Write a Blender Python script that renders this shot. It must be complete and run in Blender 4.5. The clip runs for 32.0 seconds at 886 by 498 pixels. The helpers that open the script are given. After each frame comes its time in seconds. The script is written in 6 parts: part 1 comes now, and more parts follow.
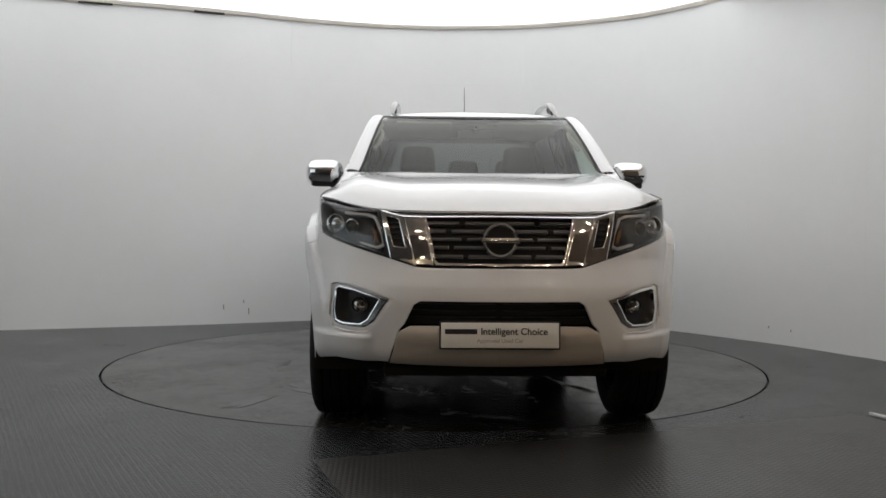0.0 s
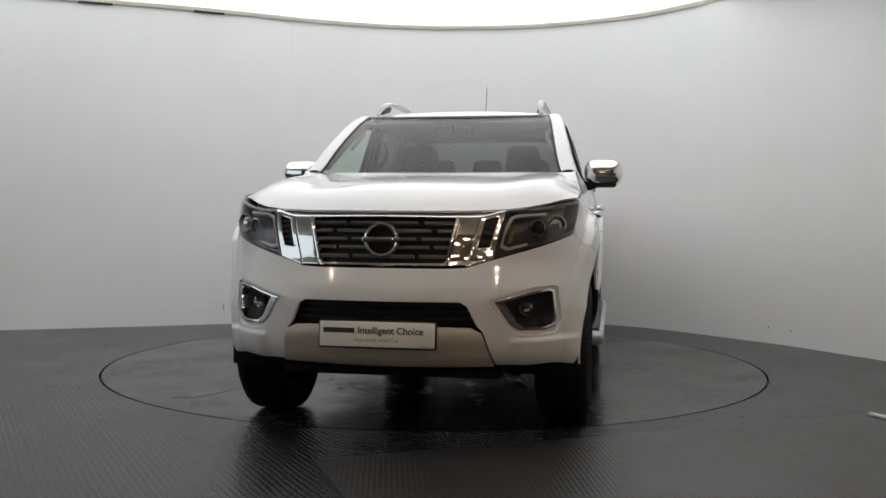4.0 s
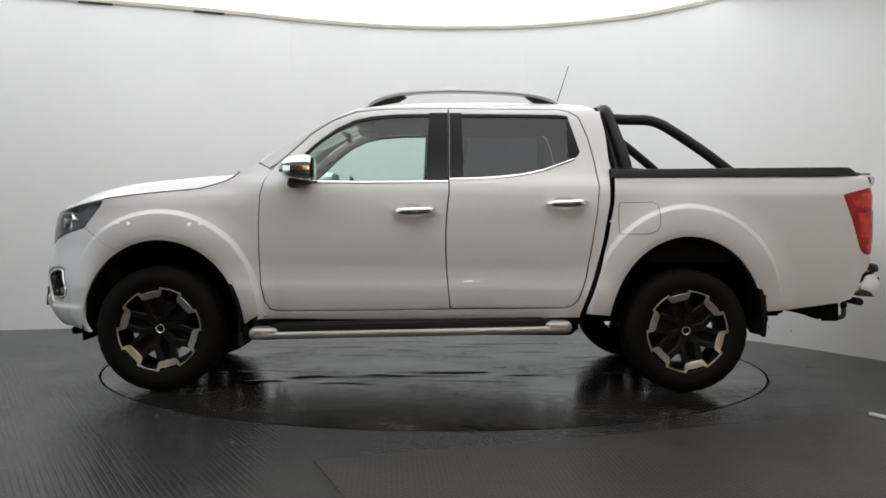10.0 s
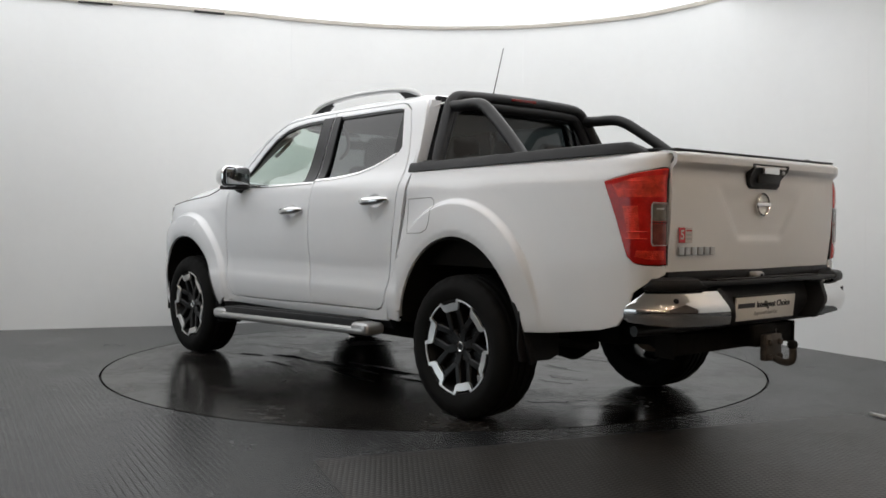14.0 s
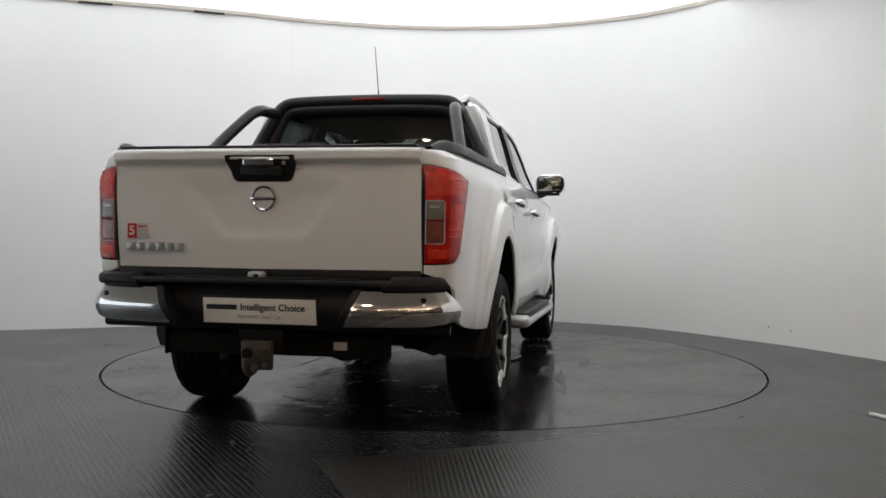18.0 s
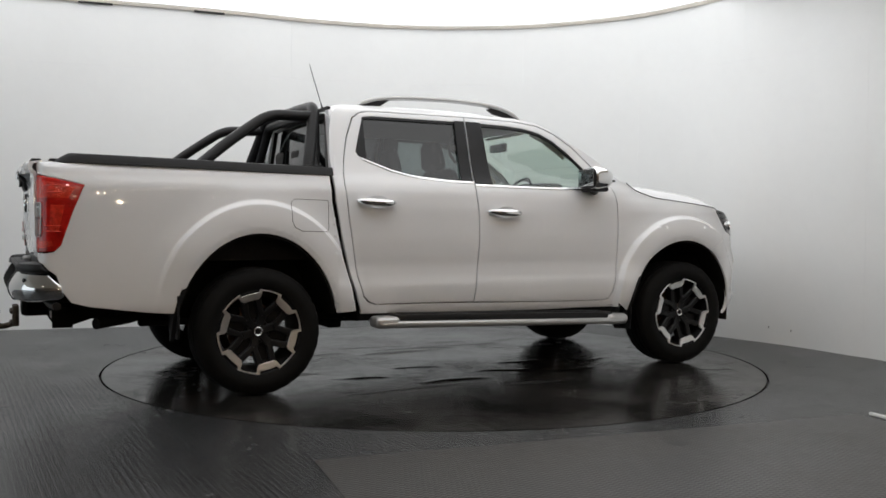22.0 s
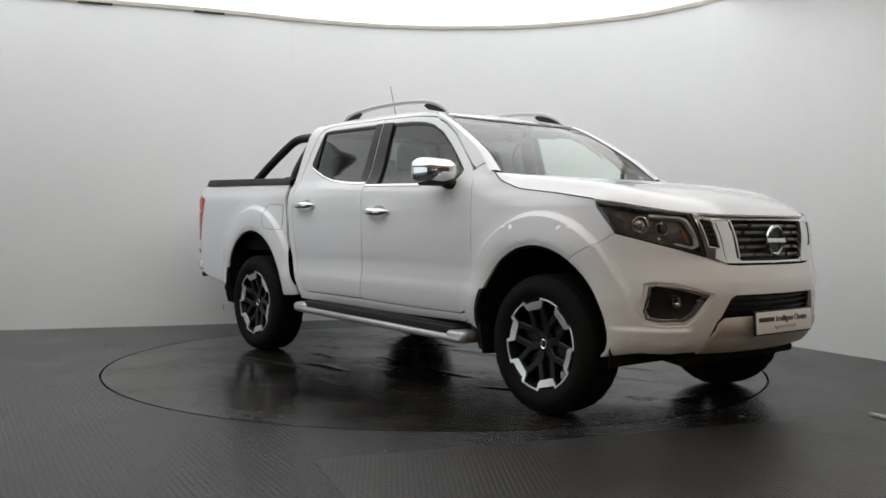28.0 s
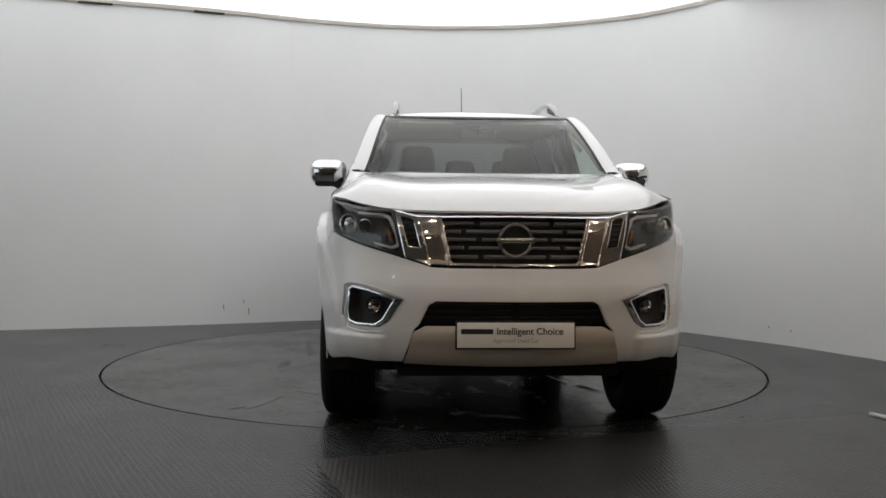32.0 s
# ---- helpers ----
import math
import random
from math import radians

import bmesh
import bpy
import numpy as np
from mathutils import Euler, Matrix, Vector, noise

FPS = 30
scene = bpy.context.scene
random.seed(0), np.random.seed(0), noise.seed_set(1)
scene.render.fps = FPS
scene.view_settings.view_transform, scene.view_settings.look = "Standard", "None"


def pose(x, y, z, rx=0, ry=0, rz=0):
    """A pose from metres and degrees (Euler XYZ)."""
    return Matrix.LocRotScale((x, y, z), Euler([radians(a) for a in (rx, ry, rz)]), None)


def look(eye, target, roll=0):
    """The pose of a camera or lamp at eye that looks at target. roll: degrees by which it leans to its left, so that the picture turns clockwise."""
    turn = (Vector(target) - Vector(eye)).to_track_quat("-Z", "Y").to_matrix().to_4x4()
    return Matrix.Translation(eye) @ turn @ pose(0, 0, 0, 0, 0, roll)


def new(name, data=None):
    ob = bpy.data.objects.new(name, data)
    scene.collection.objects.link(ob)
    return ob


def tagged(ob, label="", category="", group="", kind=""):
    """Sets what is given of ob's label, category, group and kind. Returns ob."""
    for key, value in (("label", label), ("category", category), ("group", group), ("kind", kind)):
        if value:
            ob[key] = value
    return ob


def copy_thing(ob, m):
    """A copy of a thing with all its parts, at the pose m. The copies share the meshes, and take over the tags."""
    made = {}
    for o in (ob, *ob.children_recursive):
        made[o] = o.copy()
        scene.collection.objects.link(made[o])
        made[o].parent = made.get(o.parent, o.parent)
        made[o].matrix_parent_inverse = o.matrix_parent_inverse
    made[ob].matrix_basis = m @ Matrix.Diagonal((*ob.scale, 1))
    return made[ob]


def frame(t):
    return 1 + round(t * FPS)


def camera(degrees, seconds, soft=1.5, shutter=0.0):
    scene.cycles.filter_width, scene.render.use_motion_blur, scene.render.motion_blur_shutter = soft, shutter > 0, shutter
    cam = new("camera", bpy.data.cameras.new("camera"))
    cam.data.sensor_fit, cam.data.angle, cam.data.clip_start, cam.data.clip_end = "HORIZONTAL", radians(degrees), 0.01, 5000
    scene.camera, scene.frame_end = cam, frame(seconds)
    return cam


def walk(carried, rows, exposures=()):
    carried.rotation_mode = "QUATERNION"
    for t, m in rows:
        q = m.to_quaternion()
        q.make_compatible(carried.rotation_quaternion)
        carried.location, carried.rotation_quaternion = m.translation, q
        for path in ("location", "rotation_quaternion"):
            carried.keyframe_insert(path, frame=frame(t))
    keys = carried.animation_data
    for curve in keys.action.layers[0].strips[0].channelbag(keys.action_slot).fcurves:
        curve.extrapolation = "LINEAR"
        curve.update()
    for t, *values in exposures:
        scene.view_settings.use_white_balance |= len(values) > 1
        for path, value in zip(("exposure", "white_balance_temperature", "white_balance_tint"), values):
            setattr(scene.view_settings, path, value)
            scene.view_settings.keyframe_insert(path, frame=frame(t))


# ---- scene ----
TURN = [(0.0, -88.73), (2.0, -88.73), (2.5, -89.42), (3.0, -91.68), (3.5, -95.52), (4.0, -100.8), (4.5, -107.1), (5.0, -113.7), (5.5, -120.35),
        (6.0, -126.9), (7.0, -139.82), (8.0, -152.68), (9.0, -165.6), (10.0, -178.4), (11.0, -191.31), (12.0, -204.38), (13.0, -217.25),
        (14.0, -230.0), (15.0, -242.95), (16.0, -255.9), (17.0, -268.84), (18.0, -281.74), (19.0, -294.7), (20.0, -307.8), (21.0, -320.85),
        (22.0, -333.77), (23.0, -346.75), (24.0, -359.4), (25.0, -371.8), (26.0, -384.3), (27.0, -397.5), (28.0, -410.75), (29.0, -423.65),
        (29.5, -430.0), (30.0, -436.16), (30.5, -441.27), (31.0, -444.71), (31.5, -446.5), (32.0, -447.16)]
EYE, AIM = (0.0, -6.626, 1.0143), (0.0377, 0.0, 0.8313)
cam = camera(51.07, 32.0, soft=1.6)
walk(cam, [(0.0, look(EYE, AIM, 0.453)), (32.0, look(EYE, AIM, 0.453))], [(0.0, -0.40), (6.0, -0.33), (9.0, -0.19), (13.0, -0.12), (17.0, -0.10), (20.0, -0.12), (23.0, -0.19), (28.0, -0.27), (30.0, -0.42), (32.0, -0.44)])

# ---- world: an indoor studio, only a faint grey beyond it ----
world = bpy.data.worlds.new("studio_world")
scene.world = world
world.use_nodes = True
world.node_tree.nodes["Background"].inputs["Color"].default_value = (0.5, 0.52, 0.55, 1)
world.node_tree.nodes["Background"].inputs["Strength"].default_value = 0.02


# ---- materials ----
def node(nt, kind, **inputs):
    n = nt.nodes.new(kind)
    for k, v in inputs.items():
        n.inputs[k.replace("_", " ")].default_value = v
    return n


def mat(name, color, rough=0.5, metal=0.0, coat=0.0, vary=0.0, scale=6.0, bump=0.0, bump_scale=60.0, rough_vary=0.0,
        trans=0.0, emit=0.0, ior=1.45, spec=0.5, alpha=1.0, emit_color=None):
    m = bpy.data.materials.new(name)
    m.use_nodes = True
    nt = m.node_tree
    b = nt.nodes["Principled BSDF"]
    col = (*color, 1)
    for k, v in (("Base Color", col), ("Roughness", rough), ("Metallic", metal), ("Coat Weight", coat), ("Coat Roughness", 0.03),
                 ("Transmission Weight", trans), ("IOR", ior), ("Specular IOR Level", spec), ("Alpha", alpha)):
        b.inputs[k].default_value = v
    if emit:
        b.inputs["Emission Color"].default_value = (*(emit_color or color), 1)
        b.inputs["Emission Strength"].default_value = emit
    tc = nt.nodes.new("ShaderNodeTexCoord")
    if vary or rough_vary:
        n1 = node(nt, "ShaderNodeTexNoise", Scale=scale, Detail=6.0)
        n2 = node(nt, "ShaderNodeTexNoise", Scale=scale * 9, Detail=3.0)
        mx = nt.nodes.new("ShaderNodeMath")
        mx.operation = "MULTIPLY_ADD"
        mx.inputs[1].default_value = 0.35
        nt.links.new(tc.outputs["Object"], n1.inputs["Vector"])
        nt.links.new(tc.outputs["Object"], n2.inputs["Vector"])
        nt.links.new(n2.outputs["Fac"], mx.inputs[0])
        nt.links.new(n1.outputs["Fac"], mx.inputs[2])
        if vary:
            r = nt.nodes.new("ShaderNodeValToRGB")
            r.color_ramp.elements[0].position, r.color_ramp.elements[1].position = 0.4, 0.95
            r.color_ramp.elements[0].color = (*[max(0, c * (1 - vary)) for c in color], 1)
            r.color_ramp.elements[1].color = (*[min(1, c * (1 + vary)) for c in color], 1)
            nt.links.new(mx.outputs[0], r.inputs[0])
            nt.links.new(r.outputs[0], b.inputs["Base Color"])
        if rough_vary:
            q = nt.nodes.new("ShaderNodeMapRange")
            q.inputs["From Min"].default_value, q.inputs["From Max"].default_value = 0.4, 0.95
            q.inputs["To Min"].default_value, q.inputs["To Max"].default_value = max(0.02, rough - rough_vary), min(1, rough + rough_vary)
            nt.links.new(mx.outputs[0], q.inputs["Value"])
            nt.links.new(q.outputs[0], b.inputs["Roughness"])
    if bump:
        n3 = node(nt, "ShaderNodeTexNoise", Scale=bump_scale, Detail=4.0)
        bp = node(nt, "ShaderNodeBump", Strength=bump, Distance=0.01)
        nt.links.new(tc.outputs["Object"], n3.inputs["Vector"])
        nt.links.new(n3.outputs["Fac"], bp.inputs["Height"])
        nt.links.new(bp.outputs[0], b.inputs["Normal"])
    return m


WALL = mat("white_wall_board", (0.80, 0.81, 0.81), 0.55, vary=0.025, scale=1.2, bump=0.05, bump_scale=25, rough_vary=0.1)
LIGHT2 = mat("dim_ceiling_fabric", (0.8, 0.78, 0.74), 0.7, emit=1.35, emit_color=(0.99, 0.99, 0.98))
# the tan in this colour stands in for warm lamp glow on the soffit
CEIL = mat("warm_tinted_ceiling", (0.74, 0.68, 0.60), 0.7, vary=0.03)
LIGHT = mat("lit_ceiling_fabric", (1, 1, 1), 0.6, emit=1.64, emit_color=(0.994, 1.0, 1.010))
BACK = mat("dim_hall_wall", (0.085, 0.07, 0.06), 0.7, vary=0.2, scale=2)
LAMP = mat("warm_spot_glow", (1, 0.8, 0.55), 0.5, emit=145.0, emit_color=(1.0, 0.79, 0.60))
# the beige tint also stands in for warm glow along the ceiling edge
TRIM = mat("beige_trim", (0.84, 0.80, 0.74), 0.5, vary=0.03)
DARK = mat("dark_slot", (0.02, 0.02, 0.02), 0.7)


def pane_material(name, tint, gloss=1.0):
    """Thin tinted glass: clear straight through, mirroring more at a slant."""
    m = bpy.data.materials.new(name)
    m.use_nodes = True
    nt = m.node_tree
    nt.nodes.remove(nt.nodes["Principled BSDF"])
    tr = node(nt, "ShaderNodeBsdfTransparent", Color=(*tint, 1))
    gl = node(nt, "ShaderNodeBsdfGlossy", Color=(gloss, gloss, gloss, 1), Roughness=0.01)
    lw = node(nt, "ShaderNodeLayerWeight", Blend=0.5)
    pw = nt.nodes.new("ShaderNodeMath")
    pw.operation = "POWER"
    pw.inputs[1].default_value = 4.5
    fr = nt.nodes.new("ShaderNodeMath")
    fr.operation = "MULTIPLY_ADD"
    fr.inputs[1].default_value, fr.inputs[2].default_value = 0.90, 0.052
    nt.links.new(lw.outputs["Facing"], pw.inputs[0])
    nt.links.new(pw.outputs[0], fr.inputs[0])
    mx = nt.nodes.new("ShaderNodeMixShader")
    nt.links.new(fr.outputs[0], mx.inputs[0])
    nt.links.new(tr.outputs[0], mx.inputs[1])
    nt.links.new(gl.outputs[0], mx.inputs[2])
    nt.links.new(mx.outputs[0], nt.nodes["Material Output"].inputs["Surface"])
    return m


def floor_material(name, base, rough, studs, turned, smear, spec=0.36, wear=0.12, fine=0.03):
    """Dark studded rubber sheet with scuffs and damp smears."""
    m = mat(name, base, rough, spec=spec)
    nt = m.node_tree
    b = nt.nodes["Principled BSDF"]
    tc = nt.nodes.new("ShaderNodeTexCoord")
    mp = nt.nodes.new("ShaderNodeMapping")
    mp.inputs["Rotation"].default_value = (0, 0, radians(turned))
    nt.links.new(tc.outputs["Object"], mp.inputs["Vector"])
    n1 = node(nt, "ShaderNodeTexNoise", Scale=1.3, Detail=8.0, Roughness=0.6)
    n2 = node(nt, "ShaderNodeTexNoise", Scale=14.0, Detail=5.0)
    for n in (n1, n2):
        nt.links.new(mp.outputs[0], n.inputs["Vector"])
    r = nt.nodes.new("ShaderNodeValToRGB")
    e = r.color_ramp.elements
    e[0].position, e[1].position = 0.35, 0.7
    e[0].color = (*[c * (1 - wear) for c in base], 1)
    e[1].color = (*[c * (1 + wear * k) for c, k in zip(base, (1.5, 1.25, 1.0))], 1)
    nt.links.new(n1.outputs["Fac"], r.inputs[0])
    nt.links.new(r.outputs[0], b.inputs["Base Color"])
    q = nt.nodes.new("ShaderNodeMapRange")
    q.inputs["From Min"].default_value, q.inputs["From Max"].default_value = 0.3, 0.72
    q.inputs["To Min"].default_value, q.inputs["To Max"].default_value = rough - smear, rough + smear
    ad = nt.nodes.new("ShaderNodeMath")
    ad.operation = "MULTIPLY_ADD"
    ad.inputs[1].default_value, ad.inputs[2].default_value = 0.4, 0.3
    nt.links.new(n2.outputs["Fac"], ad.inputs[0])
    sm = nt.nodes.new("ShaderNodeMath")
    sm.operation = "MULTIPLY"
    nt.links.new(n1.outputs["Fac"], sm.inputs[0])
    sm2 = nt.nodes.new("ShaderNodeMath")
    sm2.operation = "MULTIPLY_ADD"
    sm2.inputs[1].default_value, sm2.inputs[2].default_value = 2.0, 0.0
    nt.links.new(ad.outputs[0], sm.inputs[1])
    nt.links.new(sm.outputs[0], sm2.inputs[0])
    nt.links.new(sm2.outputs[0], q.inputs["Value"])
    nt.links.new(q.outputs[0], b.inputs["Roughness"])
    # raised lozenges, alternating in direction, as on tread plate
    br = nt.nodes.new("ShaderNodeTexBrick")
    for k, v in (("Scale", 1.0), ("Mortar Size", 0.007), ("Mortar Smooth", 0.8), ("Brick Width", 0.024), ("Row Height", 0.028)):
        br.inputs[k].default_value = v
    nt.links.new(mp.outputs[0], br.inputs["Vector"])
    bp = node(nt, "ShaderNodeBump", Strength=studs, Distance=0.004)
    bp.invert = True
    nt.links.new(br.outputs["Fac"], bp.inputs["Height"])
    bp2 = node(nt, "ShaderNodeBump", Strength=fine, Distance=0.004)
    nt.links.new(n2.outputs["Fac"], bp2.inputs["Height"])
    nt.links.new(bp.outputs[0], bp2.inputs["Normal"])
    nt.links.new(bp2.outputs[0], b.inputs["Normal"])
    return m


FLOOR = floor_material("studded_rubber_floor", (0.0180, 0.0193, 0.0215), 0.23, 0.55, 62, 0.05, 0.42, 0.2, 0.04)
MAT = floor_material("matt_rubber_runner", (0.036, 0.035, 0.034), 0.33, 0.35, 20, 0.05, 0.40, 0.2, 0.04)
DISC = floor_material("worn_turntable_rubber", (0.0165, 0.0160, 0.0153), 0.205, 0.03, 0, 0.11, 0.35, 0.45, 0.10)


# ---- mesh helpers ----
def mesh(name, verts, faces, smooth=True):
    me = bpy.data.meshes.new(name)
    me.from_pydata([tuple(map(float, v)) for v in verts], [], [tuple(map(int, f)) for f in faces])
    me.validate()
    if smooth:
        me.shade_smooth()
    return me


def put(name, me, material, parent=None, label="", m=None):
    ob = new(name, me)
    if material and not me.materials:
        me.materials.append(material)
    if parent:
        ob.parent = parent
    if m is not None:
        ob.matrix_local = m
    if label:
        ob["label"] = label
    return ob


def part(name, bm, material, parent, label="", smooth=True):
    """One mesh object from a bmesh, under a thing or a part."""
    me = bpy.data.meshes.new(name)
    bm.to_mesh(me)
    bm.free()
    if smooth:
        me.shade_smooth()
        me.set_sharp_from_angle(angle=radians(38))
    lay = me.attributes.get("nrm")
    if lay:
        # panels carry the true normals of their surface
        nv = np.zeros(len(me.vertices) * 3)
        lay.data.foreach_get("vector", nv)
        me.attributes.remove(lay)
        nv = nv.reshape(-1, 3)
        vi = np.zeros(len(me.loops), int)
        me.loops.foreach_get("vertex_index", vi)
        cn = np.array([tuple(c.vector) for c in me.corner_normals])
        own = np.linalg.norm(nv, axis=1)[vi] > 0.5
        cn[own] = nv[vi][own]
        me.normals_split_custom_set([tuple(c) for c in cn])
    return put(name, me, material, parent, label)


def crv(*knots):
    """A smooth curve through (x, y) knots that does not overshoot."""
    k = np.array(knots, float)
    x, y = k[:, 0], k[:, 1]
    h, d = np.diff(x), np.diff(y) / np.diff(x)
    s = np.zeros(len(x))
    s[0], s[-1] = d[0], d[-1]
    for i in range(1, len(x) - 1):
        if d[i - 1] * d[i] > 0:
            w1, w2 = 2 * h[i] + h[i - 1], h[i] + 2 * h[i - 1]
            s[i] = (w1 + w2) / (w1 / d[i - 1] + w2 / d[i])

    def f(t):
        t = np.clip(np.asarray(t, float), x[0], x[-1])
        i = np.clip(np.searchsorted(x, t) - 1, 0, len(h) - 1)
        u = (t - x[i]) / h[i]
        return (y[i] * (1 + 2 * u) * (1 - u) ** 2 + s[i] * h[i] * u * (1 - u) ** 2
                + y[i + 1] * u * u * (3 - 2 * u) + s[i + 1] * h[i] * u * u * (u - 1))
    return f


def step01(a, b, t):
    u = np.clip((np.asarray(t, float) - a) / (b - a), 0, 1)
    return u * u * (3 - 2 * u)


def dense(pts, gap, closed=True):
    out = []
    n = len(pts)
    for i in range(n if closed else n - 1):
        a, b = np.array(pts[i], float), np.array(pts[(i + 1) % n], float)
        k = max(1, int(np.ceil(np.linalg.norm(b - a) / gap)))
        out += [a + (b - a) * j / k for j in range(k)]
    if not closed:
        out.append(np.array(pts[-1], float))
    return np.array(out)


def smooth_path(pts, gap, closed=False):
    """Catmull-Rom through the points, sampled about every gap."""
    p = [np.array(q, float) for q in pts]
    n = len(p)
    out = []
    for i in range(n if closed else n - 1):
        if closed:
            a, b, c, d = p[i - 1], p[i], p[(i + 1) % n], p[(i + 2) % n]
        else:
            b, c = p[i], p[i + 1]
            a = p[i - 1] if i else 2 * b - c
            d = p[i + 2] if i + 2 < n else 2 * c - b
        k = max(1, int(np.ceil(np.linalg.norm(c - b) / gap)))
        for j in range(k):
            u = j / k
            out.append(0.5 * (2 * b + (c - a) * u + (2 * a - 5 * b + 4 * c - d) * u * u + (3 * b - a - 3 * c + d) * u ** 3))
    if not closed:
        out.append(p[-1])
    return np.array(out)


# ---- room ----
WALL_PLAN = [(-8.5, 0.35), (-6.0, 1.2), (-4.01, 1.89), (-2.6, 2.37), (-1.89, 2.66), (-1.36, 2.91), (-0.6, 3.15), (0.15, 3.21), (1.0, 3.08), (1.85, 2.65),
             (2.30, 2.19), (2.67, 1.65), (2.99, 1.17), (3.24, 0.645), (3.39, 0.32), (3.66, -0.6), (3.9, -1.9), (4.05, -3.6)]
plan = smooth_path(WALL_PLAN, 0.06)
TOP = 3.055


def offset_plan(p, d):
    t = np.gradient(p, axis=0)
    t /= np.linalg.norm(t, axis=1)[:, None]
    return p + d * np.stack([-t[:, 1], t[:, 0]], 1)


def wall_strip(name, p, z0, z1, thick, material, parent):
    """An upright slab that follows a stretch of the plan, with its open ends and edges closed."""
    q = offset_plan(p, thick)
    n = len(p)
    v = [(*a, z) for z in (z0, z1) for a in p] + [(*a, z) for z in (z0, z1) for a in q]
    f = []
    for i in range(n - 1):
        f += [(i + 1, i, n + i, n + i + 1), (2 * n + i, 2 * n + i + 1, 3 * n + i + 1, 3 * n + i),
              (n + i, 3 * n + i, 3 * n + i + 1, n + i + 1), (i, i + 1, 2 * n + i + 1, 2 * n + i)]
    f += [(0, 2 * n, 3 * n, n), (n - 1, 2 * n - 1, 4 * n - 1, 3 * n - 1)]
    me = mesh(name, v, f)
    me.set_sharp_from_angle(angle=radians(40))
    return put(name, me, material, parent)


length = np.concatenate([[0], np.cumsum(np.linalg.norm(np.diff(plan, axis=0), axis=1))])
seam0 = length[np.argmin(np.hypot(plan[:, 0] + 2.62, plan[:, 1] - 2.37))]
wall_curved = tagged(new("wall_curved"), "curved white studio wall of smooth painted boards", "wall", kind="structure")
wall_strip("wall_backing", offset_plan(plan, 0.0042), 0.0, TOP + 0.5, 0.15, WALL, wall_curved)
for z0, z1, shift in ((0.0, 1.2384, 0.0), (1.2390, 2.4804, 0.0), (2.4810, TOP - 0.002, 1.2)):
    cuts = [0.0] + [c for c in np.arange(seam0 + shift - 2.44 * 4, length[-1], 2.44) if 0.3 < c < length[-1] - 0.3] + [length[-1]]
    for a, b in zip(cuts[:-1], cuts[1:]):
        ss = np.linspace(a + 0.0003, b - 0.0003, max(4, int((b - a) / 0.06)))
        wall_strip("wall_board", np.stack([np.interp(ss, length, plan[:, k]) for k in (0, 1)], 1), z0, z1, 0.004, WALL, wall_curved)

# the ceiling: a soffit along the wall, and above its opening a lit fabric
inner = offset_plan(plan, -0.03)
keep = inner[(inner[:, 0] > -4.3) & ((inner[:, 1] > 1.5) | (inner[:, 0] < 0))]
ring2 = np.array([(2.78, 0.9), (2.88, -0.4), (2.85, -1.6), (2.4, -2.6), (1.1, -3.25), (-0.8, -3.3), (-2.4, -3.0), (-3.8, -2.3), (-4.8, -1.0), (-5.0, 0.2), (-4.8, 1.1)])
edge = smooth_path(np.concatenate([keep[::6], ring2]), 0.12, closed=True)
n = len(edge)
cx0, cy0 = edge.mean(0)
LZ = TOP + 0.035
ceiling_light = tagged(new("ceiling_light"), "large glowing white fabric light ceiling over the turntable", "ceiling light")
mid = np.array((-0.25, -0.1))
disc = [mid + 1.5 * np.array((math.cos(a), math.sin(a))) for a in np.arctan2(edge[:, 1] - mid[1], edge[:, 0] - mid[0])]
v = [(*p, LZ) for p in edge] + [(*p, LZ) for p in disc]
f = [((i + 1) % n, i, n + i, n + (i + 1) % n) for i in range(n)]
put("diffuser_ring", mesh("diffuser_ring", v, f, False), LIGHT, ceiling_light, "bright outer ring of the light ceiling")
v = [(*p, LZ) for p in disc] + [(*mid, LZ)]
f = [((i + 1) % n, i, n) for i in range(n)]
put("diffuser_disc", mesh("diffuser_disc", v, f, False), LIGHT2, ceiling_light, "dimmer round middle of the light ceiling")


def grown(p, d):
    return p + d * (p - (cx0, cy0)) / np.linalg.norm(p - (cx0, cy0))


v, f = [], []
for grow, z in ((0.012, LZ + 0.01), (0.012, TOP + 0.03), (0.004, TOP + 0.028), (0.004, TOP - 0.001), (0.012, TOP - 0.001), (0.012, TOP + 0.01)):
    v += [(*grown(p, grow), z) for p in edge]
for k in range(5):
    f += [(k * n + i, k * n + (i + 1) % n, (k + 1) * n + (i + 1) % n, (k + 1) * n + i) for i in range(n)]
put("edge_trim", mesh("edge_trim", v, f, False), TRIM, ceiling_light, "pale upstand with a beige edge")


def out_to(p):
    d = (p - (cx0, cy0)) / np.linalg.norm(p - (cx0, cy0))
    return p + d * 7.0


v = [(*grown(p, 0.004), TOP) for p in edge] + [(*out_to(p), TOP) for p in edge]
v += [(a, b, TOP + 0.02) for a, b, _ in v]
f = []
for i in range(n):
    j = (i + 1) % n
    f += [(i, j, n + j, n + i), (2 * n + i, 3 * n + i, 3 * n + j, 2 * n + j), (i, 2 * n + i, 2 * n + j, j)]
tagged(put("ceiling", mesh("ceiling", v, f, False), CEIL), "ceiling round the light opening, warm glow put into its colour", "ceiling", kind="structure")
